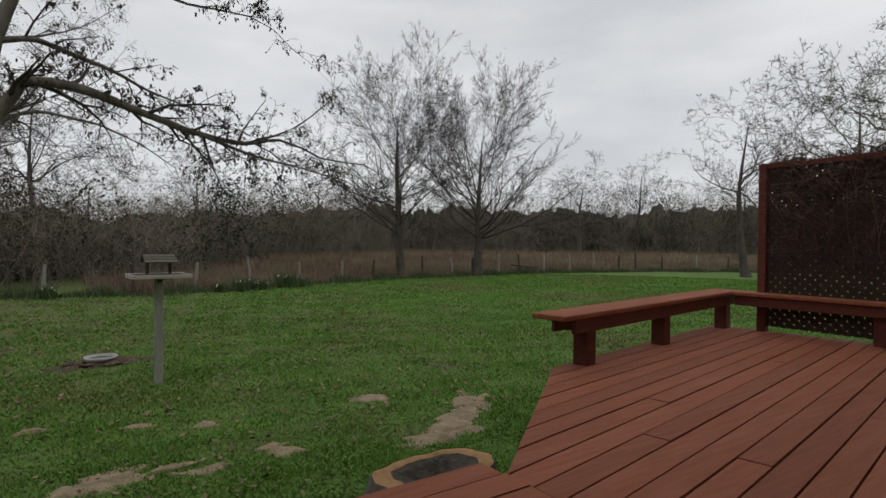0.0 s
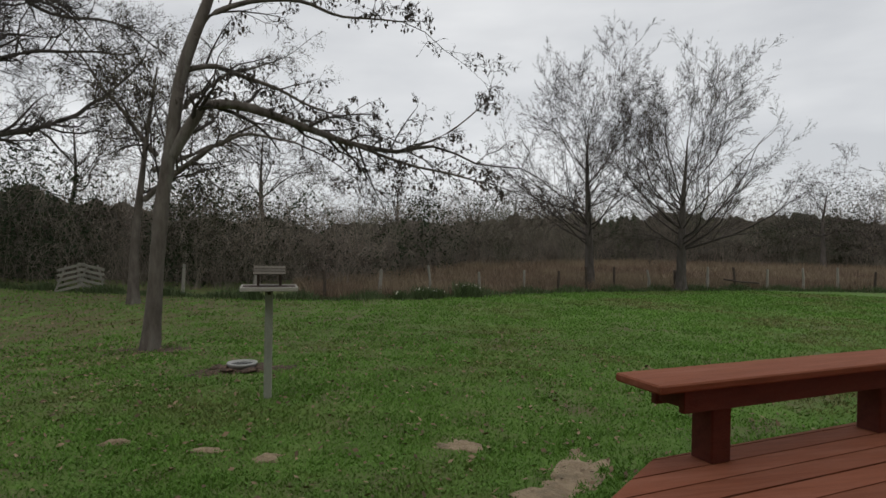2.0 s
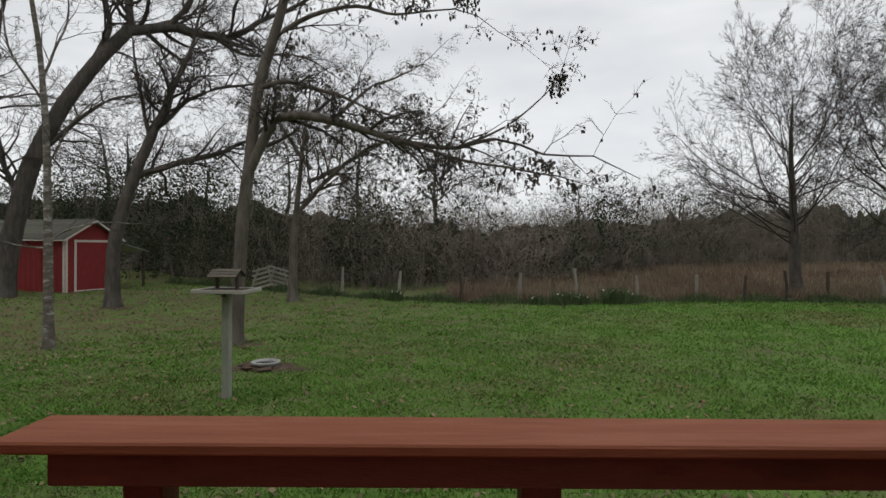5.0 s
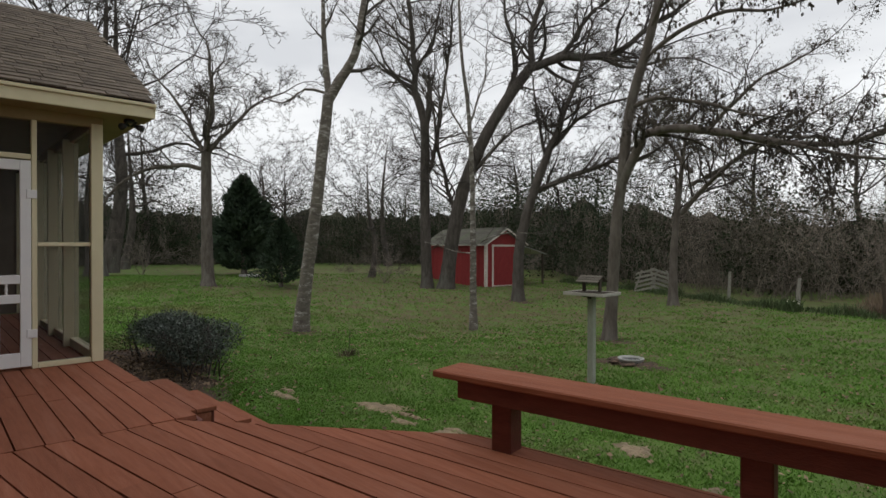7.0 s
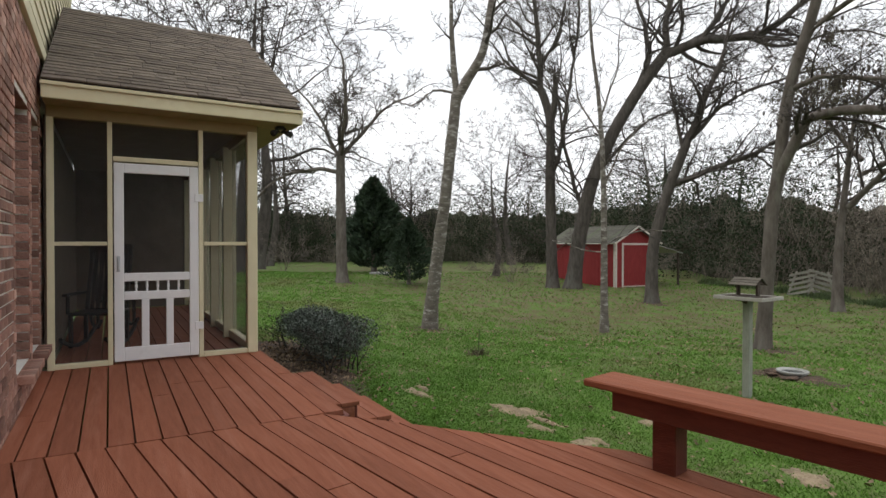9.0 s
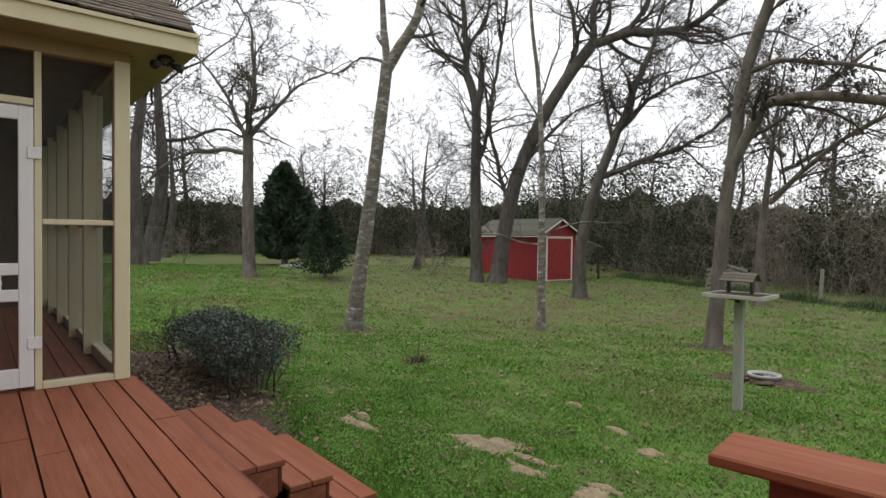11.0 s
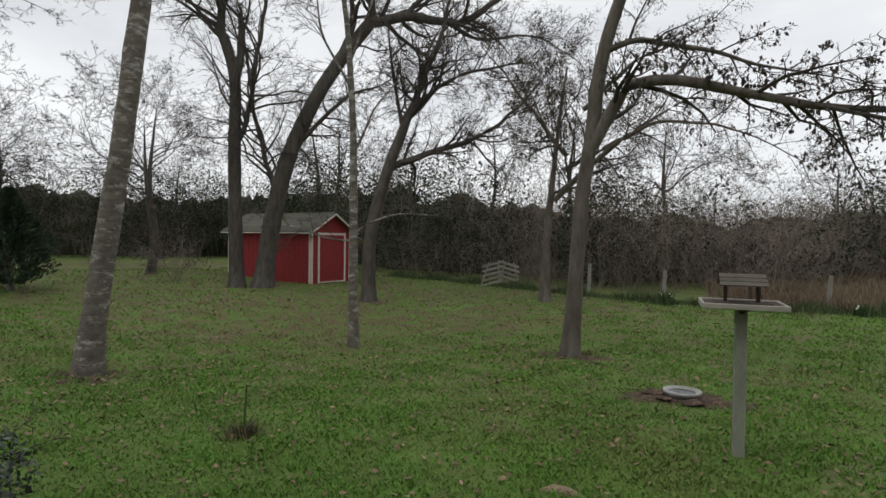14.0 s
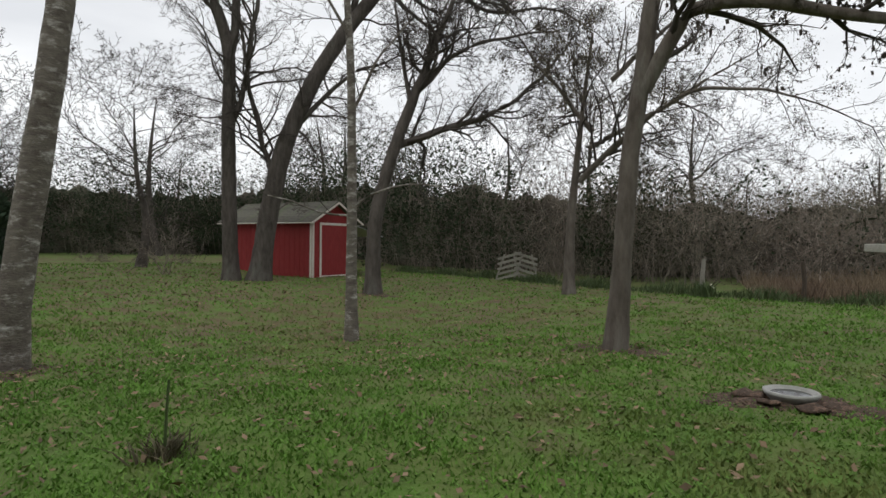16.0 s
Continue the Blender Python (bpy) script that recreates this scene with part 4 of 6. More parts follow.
# ---- trees ----
class Wood:
    """Collects tapered tubes and turns them into one mesh."""
    def __init__(self):
        self.seg = {}
        self.tips = []

    def add(self, p, q, r0, r1, sides):
        self.seg.setdefault(sides, []).append((*p, *q, r0, r1))

    def tip(self, p, q, r):
        self.tips.append((*p, *q, r))

    def mesh(self, name, material):
        V, Fc, base = [], [], 0
        if self.tips:
            # fine twigs: slim three-sided cones
            a = np.array(self.tips)
            p, q, r = a[:, 0:3], a[:, 3:6], a[:, 6:7]
            d = q - p
            u = np.cross(d, np.where(np.abs(d[:, 2:3]) > 0.9 * np.linalg.norm(d, axis=1, keepdims=True), np.array([[1.0, 0, 0]]), np.array([[0, 0, 1.0]])))
            u /= np.maximum(np.linalg.norm(u, axis=1, keepdims=True), 1e-9)
            w = np.cross(d, u)
            w /= np.maximum(np.linalg.norm(w, axis=1, keepdims=True), 1e-9)
            V.append(np.stack([p + u * r, p + (w * 0.87 - u * 0.5) * r, p - (w * 0.87 + u * 0.5) * r, q], 1).reshape(-1, 3))
            i = np.arange(len(a))[:, None] * 4
            three = np.concatenate([i + [0, 1, 3], i + [1, 2, 3], i + [2, 0, 3]])
            base = len(a) * 4
        else:
            three = None
        for sides, rows in self.seg.items():
            a = np.array(rows)
            p, q, r0, r1 = a[:, 0:3], a[:, 3:6], a[:, 6], a[:, 7]
            d = q - p
            d /= np.maximum(np.linalg.norm(d, axis=1, keepdims=True), 1e-6)
            ref = np.where(np.abs(d[:, 2:3]) > 0.9, np.array([[1.0, 0, 0]]), np.array([[0, 0, 1.0]]))
            u = np.cross(d, ref)
            u /= np.linalg.norm(u, axis=1, keepdims=True)
            w = np.cross(d, u)
            ang = np.arange(sides) / sides * 2 * np.pi
            dirs = u[:, None] * np.cos(ang)[None, :, None] + w[:, None] * np.sin(ang)[None, :, None]
            ring0 = p[:, None] + dirs * r0[:, None, None]
            ring1 = q[:, None] + dirs * r1[:, None, None]
            V.append(np.concatenate([ring0, ring1], 1).reshape(-1, 3))
            k = np.arange(sides)
            quad = np.stack([k, (k + 1) % sides, (k + 1) % sides + sides, k + sides], 1)
            Fc.append((quad[None] + (np.arange(len(a)) * 2 * sides)[:, None, None] + base).reshape(-1, 4))
            base += len(a) * 2 * sides
        return raw(name, np.concatenate(V), np.concatenate(Fc), material, True, three)


def curve_pts(pts, step):
    """A smooth run of points through a few guide points."""
    P = [Vector(p) for p in pts]
    out = []
    for i in range(len(P) - 1):
        a, b, c, d = P[max(i - 1, 0)], P[i], P[i + 1], P[min(i + 2, len(P) - 1)]
        n = max(2, int((c - b).length / step))
        for k in range(n):
            t = k / n
            out.append(0.5 * (2 * b + (c - a) * t + (2 * a - 5 * b + 4 * c - d) * t * t + (3 * b - a - 3 * c + d) * t ** 3))
    out.append(P[-1])
    return out


def tube_run(pts, r0, r1, sides, seed=0, wob=0.02, flare=0.0):
    """A limb as one skinned tube, slightly uneven."""
    rng = random.Random(seed)
    n = len(pts)
    V, Fc = [], []
    for i, p in enumerate(pts):
        d = (pts[min(i + 1, n - 1)] - pts[max(i - 1, 0)]).normalized()
        ref = Vector((1, 0, 0)) if abs(d.z) > 0.5 else Vector((0, 0, 1))
        u = d.cross(ref).normalized()
        w = d.cross(u)
        k = i / (n - 1)
        r = r0 + (r1 - r0) * k
        if flare:
            r *= 1 + flare * max(0, 1 - k * n * 0.16) ** 2
        for s in range(sides):
            a = s / sides * 6.2832
            q = r * (1 + wob * 3 * noise.noise((p * 1.7 + Vector((math.cos(a), math.sin(a), seed))) * 1.3) + rng.uniform(-wob, wob))
            V.append(p + u * (q * math.cos(a)) + w * (q * math.sin(a)))
    for i in range(n - 1):
        for s in range(sides):
            t = (s + 1) % sides
            Fc.append((i * sides + s, i * sides + t, (i + 1) * sides + t, (i + 1) * sides + s))
    return V, Fc


def sprout(W, rng, p, d, r, length, level, S, tips):
    """One branch and, from it, its smaller branches."""
    if level >= S["levels"]:
        # a fine twig with two or three side twigs
        q = p + d * length
        W.tip(p, q, S["fine"] * 1.25)
        for _ in range(S.get("fork", 3)):
            f = rng.uniform(0.2, 0.85)
            side = (d + Vector((rng.gauss(0, 1), rng.gauss(0, 1), rng.gauss(0.2, 0.8))) * 0.62).normalized()
            W.tip(p + (q - p) * f, p + (q - p) * f + side * length * rng.uniform(0.3, 0.6), S["fine"])
        tips.append((q, d))
        return
    n = max(3, int(length / (S["step"] * (1 + 0.5 * level))))
    pts = [p]
    for i in range(n):
        d = (d + Vector((rng.gauss(0, 1), rng.gauss(0, 1), rng.gauss(0, 1))) * S["wiggle"] + Vector((0, 0, S["rise"][min(level, len(S["rise"]) - 1)]))).normalized()
        q = p + d * (length / n)
        k0, k1 = i / n, (i + 1) / n
        a, b = r * (1 - 0.75 * k0), r * (1 - 0.75 * k1)
        W.add(p, q, max(a, S["fine"]), max(b, S["fine"] * 0.7), 5 if a > 0.03 else 3)
        if level < S["levels"] and k1 > 0.2:
            many = S["kids"][min(level, len(S["kids"]) - 1)] / n
            for _ in range(int(many + rng.random())):
                side = Vector((rng.gauss(0, 1), rng.gauss(0, 1), rng.gauss(0, 0.7)))
                side = (side - d * side.dot(d)).normalized()
                spread = S["spread"] * rng.uniform(0.7, 1.3)
                cd = (d * math.cos(spread) + side * math.sin(spread)).normalized()
                sprout(W, rng, q, cd, b * rng.uniform(0.45, 0.7), length * S["ratio"] * rng.uniform(0.6, 1.15) * (1.15 - 0.55 * k1), level + 1, S, tips)
        p = q
        if level >= S["levels"] - 1:
            tips.append((p, d))


STYLE = dict(step=0.28, wiggle=0.17, rise=(0.03, 0.03, 0.02), levels=3, kids=(7, 7, 8), spread=0.8, ratio=0.52, fine=0.0045)


def clumps(tips, count, size, rng, hang=0.0, stretch=1.0):
    """Small ragged clumps of crossing blades at branch tips."""
    V, Fc = [], []
    for _ in range(count):
        p, d = tips[rng.randrange(len(tips))]
        s = size * rng.uniform(0.55, 1.35)
        c = p + Vector((rng.gauss(0, 0.04), rng.gauss(0, 0.04), -hang * rng.random()))
        for _ in range(4):
            a = Vector((rng.gauss(0, 1), rng.gauss(0, 1), rng.gauss(0, 1))).normalized()
            b = a.orthogonal().normalized()
            m = len(V)
            V += [c + a * s, c + b * s * 0.7 - Vector((0, 0, s * 0.4 * stretch)), c - a * s * 0.8 - Vector((0, 0, s * 0.7 * stretch)), c - b * s * 0.7]
            Fc.append((m, m + 1, m + 2, m + 3))
    return V, Fc


def leaves(tips, count, size, rng, scatter=0.12):
    V, Fc = [], []
    for _ in range(count):
        p, d = tips[rng.randrange(len(tips))]
        c = p + Vector((rng.gauss(0, scatter), rng.gauss(0, scatter), rng.gauss(0, scatter)))
        s = size * rng.uniform(0.6, 1.4)
        a = Vector((rng.gauss(0, 1), rng.gauss(0, 1), rng.gauss(0, 1))).normalized()
        b = a.orthogonal().normalized()
        m = len(V)
        V += [c - a * s, c + b * s * 0.5, c + a * s, c - b * s * 0.5]
        Fc.append((m, m + 1, m + 2, m + 3))
    return V, Fc


def tree(label, x, y, trunk, r0, r1, limbs, seed, bark="bark", twig="twig", style=None, auto=0, moss=0, leaf=None, name="tree", group="trees on the lawn", flare=0.45, limb_len=0.45, z=None, size=1.0):
    """trunk: guide points above the foot; limbs: guide points, radius at the fork and at the tip."""
    rng = random.Random(seed)
    S = dict(STYLE)
    S.update(style or {})
    t = thing(name, label, "tree", x, y, gz(x, y) - 0.08 if z is None else z, 0, group)
    trunk = [Vector(p) * size for p in trunk]
    limbs = [([Vector(p) * size for p in pts], a * size, b * size) for pts, a, b in limbs]
    r0, r1 = r0 * size, r1 * size
    tp = curve_pts(trunk, 0.22)
    V, Fc = tube_run(tp, r0, r1, 14, seed, 0.03, flare)
    part("trunk", raw("trunk", V, Fc, bark, True), t, "")
    W, tips = Wood(), []
    for k, (pts, a, b) in enumerate(limbs):
        lp = curve_pts(pts, 0.2)
        for i in range(1, len(lp)):
            lp[i] = lp[i] + Vector((noise.noise(lp[i] * 1.1), noise.noise(lp[i] * 1.1 + Vector((9, 0, 0))), noise.noise(lp[i] * 1.1 + Vector((0, 9, 0))))) * 0.12 * min(1, i / 5)
        V, Fc = tube_run(lp, a, b, 9, seed + k, 0.035)
        part("limb", raw("limb", V, Fc, bark, True), t)
        length = sum((lp[i + 1] - lp[i]).length for i in range(len(lp) - 1))
        n = len(lp)
        for i in range(2, n):
            f = i / n
            r = a + (b - a) * f
            if rng.random() < S.get("along", 2.2) * length / n:
                d = (lp[i] - lp[i - 1]).normalized()
                side = Vector((rng.gauss(0, 1), rng.gauss(0, 1), rng.gauss(0.2, 0.8)))
                side = (side - d * side.dot(d)).normalized()
                cd = (d * 0.6 + side * 0.8).normalized()
                sprout(W, rng, lp[i], cd, max(r * 0.5, 0.012), length * limb_len * rng.uniform(0.5, 1.1) * (1.2 - 0.6 * f), 1, S, tips)
        sprout(W, rng, lp[-1], (lp[-1] - lp[-2]).normalized(), b, length * 0.5, 1, S, tips)
    top = tp[-1] - tp[-2]
    for k in range(auto):
        i = rng.randrange(int(len(tp) * S.get("low", 0.45)), len(tp))
        f = i / len(tp)
        a = k * 2.4 + rng.uniform(-0.4, 0.4)
        up = S.get("up", 0.9)
        d = Vector((math.cos(a), math.sin(a), up * rng.uniform(0.45, 1.0) * (0.5 + 1.6 * f * f))).normalized()
        sprout(W, rng, tp[i], d, (r0 + (r1 - r0) * f) * rng.uniform(0.3, 0.46) * S.get("thin", 1.0), size * S["crown"] * rng.uniform(0.75, 1.15) * (1.25 - 0.45 * f), 0, S, tips)
    tagged(part("crown", W.mesh("crown", twig), t, "bare branching twigs"), kind="stuff")
    if moss:
        V, Fc = clumps(tips, moss, S.get("moss_size", 0.07), rng, 0.12, 1.4)
        tagged(part("moss", raw("moss", V, Fc, "moss_clump"), t, "dark dry moss clumps on the twigs"), kind="stuff")
    if leaf:
        V, Fc = leaves(tips, leaf[1], leaf[2], rng)
        tagged(part("foliage", raw("foliage", V, Fc, leaf[0]), t, "small sparse leaves"), kind="stuff")
    return t


def build_trees():
    oak = dict(wiggle=0.26, spread=0.9, ratio=0.56, kids=(6, 8, 8), along=3.6, fine=0.0058)
    tree("pale mottled tree leaning over the lawn, bare", -7.45, 7.22, [(-0.02, 0, 0), (0.03, 0.02, 0.5), (0.13, 0.10, 1.55), (0.30, 0.24, 3.1), (0.45, 0.36, 4.7), (0.57, 0.45, 5.95)], 0.165, 0.135,
         [([(0.57, 0.45, 5.85), (0.53, 0.42, 6.35), (0.48, 0.38, 7.15), (0.46, 0.36, 8.6)], 0.09, 0.04),
          ([(0.57, 0.45, 5.85), (0.81, 0.64, 6.35), (1.05, 0.83, 6.85), (1.25, 0.99, 7.8), (1.4, 1.1, 9.4)], 0.13, 0.05),
          ([(0.55, 0.43, 6.0), (0.08, 0.06, 6.15), (-0.41, -0.32, 5.85), (-0.98, -0.77, 6.1)], 0.04, 0.012)], 3, "pale_bark", "twig", dict(along=3.0, kids=(5, 7, 7)), size=1.020)
    tree("slender pale-barked young tree, bare", -6.14, 12.2, [(0, 0, 0), (-0.02, 0, 1.25), (-0.02, -0.01, 2.55), (-0.04, -0.04, 4.4), (-0.13, -0.1, 6.05), (-0.27, -0.21, 7.5), (-0.33, -0.26, 9.0)], 0.10, 0.03,
         [([(-0.04, -0.03, 3.8), (0.3, 0.24, 4.7), (0.69, 0.54, 5.4)], 0.03, 0.01), ([(-0.02, -0.01, 2.3), (0.42, 0.33, 2.62), (1.31, 1.03, 2.68)], 0.025, 0.008),
          ([(-0.08, -0.06, 5.1), (-0.5, -0.4, 6.1), (-0.66, -0.52, 7.2)], 0.03, 0.01), ([(-0.1, -0.08, 5.6), (0.2, 0.15, 6.6), (0.3, 0.2, 7.8)], 0.03, 0.01),
          ([(-0.02, -0.01, 2.15), (-0.5, -0.3, 2.2), (-1.1, -0.8, 2.5)], 0.02, 0.008)], 5, "pale_bark", "twig", dict(along=4.0, kids=(5, 6, 6), rise=(0.05, 0.04, 0.03)), limb_len=0.7, size=1.108)
    tree("tall grey-brown tree with long hung limbs and dark moss clumps", -1.41, 11.86, [(-0.01, 0, 0), (0.07, 0.03, 1.6), (0.15, 0.05, 2.9), (0.28, 0.06, 3.9), (0.46, 0.06, 5.35), (0.86, 0.06, 6.65), (1.15, 0.06, 7.7)], 0.145, 0.095,
         [([(0.3, 0.05, 3.75), (0.76, 0.0, 4.6), (1.3, 0, 4.8), (2.0, 0.1, 4.72), (2.75, 0.2, 4.5), (3.6, 0.1, 4.25), (4.6, 0.0, 4.1), (5.4, 0.0, 4.2)], 0.115, 0.03),
          ([(3.4, 0.12, 4.3), (4.4, -0.2, 3.95), (5.5, -0.4, 3.65), (6.5, -0.4, 3.5)], 0.04, 0.012),
          ([(4.7, 0, 4.1), (5.3, 0, 4.3), (5.85, 0, 4.7), (6.6, 0, 5.3)], 0.03, 0.008),
          ([(0.5, 0.06, 5.4), (1.1, 0.1, 5.55), (1.8, 0.15, 5.35), (2.6, 0.1, 5.0), (3.4, 0.0, 4.7)], 0.06, 0.015),
          ([(0.72, 0.06, 6.3), (1.3, 0, 6.7), (2.4, -0.1, 6.95), (3.5, -0.2, 6.7), (4.6, -0.3, 6.6)], 0.06, 0.012),
          ([(0.9, 0.06, 7.0), (1.6, -0.3, 7.6), (2.6, -0.7, 7.8), (3.4, -1.1, 7.5)], 0.05, 0.012),
          ([(1.15, 0.06, 7.7), (1.3, 0.2, 8.8), (1.9, 0.3, 10)], 0.10, 0.03)], 7, "bark", "dark_twig",
         dict(along=2.8, wiggle=0.2, rise=(0.0, -0.05, -0.06), kids=(6, 7, 7), moss_size=0.034, spread=0.9), moss=2300, limb_len=0.32, size=1.000)
    tree("forked oak with a snapped stub, bare", -15.63, 18.66, [(0, 0, 0), (-0.05, -0.05, 2.0), (-0.08, -0.08, 4.4), (-0.09, -0.09, 6.7), (-0.35, -0.32, 8.0)], 0.235, 0.16,
         [([(-0.35, -0.32, 7.9), (-0.42, -0.39, 9.5), (-0.58, -0.54, 12), (-0.66, -0.61, 14.5)], 0.14, 0.04), ([(-0.08, -0.07, 6.6), (0.05, 0.03, 7.5), (0.08, 0.05, 8.15)], 0.15, 0.11),
          ([(-0.05, -0.05, 4.6), (0.25, 0.18, 5.6), (0.45, 0.4, 7.9), (0.67, 0.62, 10.3), (0.78, 0.73, 12.6)], 0.09, 0.03), ([(-0.28, -0.27, 7.8), (-1.07, -1.0, 9.0), (-1.69, -1.58, 10.5)], 0.07, 0.025),
          ([(-0.4, -0.36, 9.0), (0.3, 0.1, 10.2), (0.5, 0.4, 12.2)], 0.07, 0.02)], 11, "oak_bark", "twig", dict(along=3.4, kids=(5, 8, 8), fine=0.0058), limb_len=0.44, size=1.217)
    tree("big dark oak leaning with long crooked limbs, bare", -14.85, 19.2, [(0, 0, 0), (0.1, 0.08, 1.1), (0.24, 0.18, 2.25), (0.56, 0.43, 4.1), (1.16, 0.90, 5.95), (1.9, 1.50, 7.6), (2.69, 2.12, 8.95)], 0.30, 0.20,
         [([(2.69, 2.12, 8.9), (3.98, 3.13, 9.25), (5.1, 4.02, 9.25), (6.05, 4.77, 10.05), (7.48, 5.89, 11.3)], 0.19, 0.05), ([(2.69, 2.12, 8.9), (2.71, 2.14, 10.2), (2.99, 2.35, 11.6), (3.45, 2.71, 13.6)], 0.14, 0.04),
          ([(0.26, 0.19, 3.3), (-0.18, -0.14, 5.3), (-0.43, -0.34, 7.35), (-0.36, -0.29, 9.2)], 0.09, 0.025), ([(0.5, 0.4, 4.3), (1.27, 1.0, 5.3), (2.07, 1.63, 6.35), (2.9, 2.3, 6.8)], 0.10, 0.03),
          ([(1.9, 1.49, 7.8), (2.21, 1.74, 9.2), (1.87, 1.47, 11.2), (1.69, 1.33, 13.4)], 0.10, 0.03), ([(3.6, 2.8, 9.2), (4.6, 3.2, 10.6), (5.6, 3.8, 11.6), (6.4, 4.2, 13)], 0.10, 0.03),
          ([(4.6, 3.6, 9.2), (5.8, 4.4, 8.7), (7.2, 5.2, 8.9), (8.4, 6.0, 8.4)], 0.07, 0.02)], 13, "oak_bark", "dark_twig", dict(oak, along=3.2), limb_len=0.42, size=1.217)
    tree("dark crooked oak with spreading limbs, bare", -9.46, 18.26, [(0, 0, 0), (0.02, 0.02, 1.8), (0.33, 0.26, 3.5), (0.75, 0.59, 5.0)], 0.195, 0.14,
         [([(0.44, 0.35, 3.85), (1.64, 1.29, 4.45), (2.87, 2.26, 5.15), (3.9, 3.1, 6.4)], 0.11, 0.03), ([(0.75, 0.59, 4.95), (1.14, 0.9, 6.35), (1.61, 1.26, 7.75), (1.85, 1.45, 9.2)], 0.12, 0.03),
          ([(0.72, 0.57, 4.9), (0.53, 0.42, 6.35), (0.38, 0.3, 7.75)], 0.07, 0.02), ([(0.81, 0.64, 5.2), (1.76, 1.38, 6.4), (2.85, 2.24, 6.9), (3.9, 2.9, 7.2)], 0.08, 0.02),
          ([(1.0, 0.8, 5.9), (0.9, 1.6, 7.2), (1.0, 2.4, 8.4)], 0.06, 0.02)], 17, "oak_bark", "dark_twig", oak, limb_len=0.42, size=1.200)
    tree("dense tree with hung brown-green leaf clumps", -4.0, 20.6, [(0, 0, 0), (0.02, 0, 1.7), (0.14, 0.05, 3.3), (0.30, 0.1, 5.0), (0.45, 0.2, 6.4)], 0.14, 0.02,
         [([(0.2, 0.05, 2.8), (1.6, -0.3, 4.0), (3.0, -0.6, 4.6), (4.6, -0.8, 4.2)], 0.08, 0.02), ([(0.5, 0.1, 4.0), (-0.6, 0.3, 5.4), (-1.5, 0.4, 6.6)], 0.07, 0.02), ([(0.9, 0.2, 5.2), (2.2, 0.4, 6.4), (3.4, 0.5, 6.9)], 0.07, 0.02),
          ([(0.4, 0.1, 3.6), (2.0, 0.8, 4.6), (3.6, 1.2, 5.6)], 0.07, 0.02)], 19, "bark", "dark_twig",
         dict(along=3.0, rise=(0.02, -0.03, -0.05), kids=(7, 6, 7), crown=2.9, levels=3, low=0.38, moss_size=0.028), auto=11, moss=3500, leaf=("dry_leaf", 24000, 0.022), limb_len=0.5, size=1.240)
    tree("grey oak with one low sweeping limb, bare", -20.0, 9.6, [(-0.05, -0.07, 0), (-0.09, -0.12, 2.3), (-0.1, -0.14, 6.1)], 0.27, 0.20,
         [([(-0.14, -0.19, 5.3), (-1.01, -1.36, 5.45), (-2.06, -2.78, 4.8), (-2.83, -3.81, 3.3)], 0.11, 0.04), ([(-0.1, -0.14, 6.0), (0.06, 0.07, 8.6), (-0.08, -0.11, 11.0)], 0.15, 0.04),
          ([(-0.1, -0.14, 6.0), (0.65, 0.88, 7.3), (1.25, 1.69, 8.3), (2.0, 2.7, 8.9)], 0.12, 0.03), ([(-0.11, -0.14, 5.8), (-0.7, -0.94, 7.8), (-1.29, -1.74, 9.3)], 0.12, 0.03),
          ([(-0.1, -0.1, 6.0), (1.2, -0.5, 7.0), (2.4, -0.7, 8.4)], 0.09, 0.03)], 23, "bark", "twig", oak, limb_len=0.45, size=1.0)
    fan = dict(step=0.45, wiggle=0.10, rise=(0.05, 0.05, 0.05), kids=(8, 7, 6), spread=0.6, ratio=0.5, low=0.28, up=0.95, crown=3.9, fine=0.0055, thin=0.72)
    tree("bare fan-shaped lawn tree with upright branches", 15.35, 26.0, [(0.04, 0, 0), (-0.05, 0.02, 2.0), (-0.1, 0.04, 3.4), (-0.15, 0.06, 4.8), (-0.1, 0.05, 6.3)], 0.19, 0.012, [], 29, "oak_bark", "dark_twig", fan, auto=40, group="pair of trees by the fence", size=1.340)
    tree("bare fan-shaped lawn tree with a hint of new leaf", 19.6, 24.6, [(0.0, 0, 0), (0.02, 0.02, 2.0), (0.05, 0.04, 3.2), (0.15, 0.06, 4.4), (0.2, 0.05, 5.5)], 0.19, 0.012, [], 31, "oak_bark", "dark_twig", fan, auto=40, leaf=("bud_leaf", 5000, 0.03), group="pair of trees by the fence", size=1.400)


build_trees()


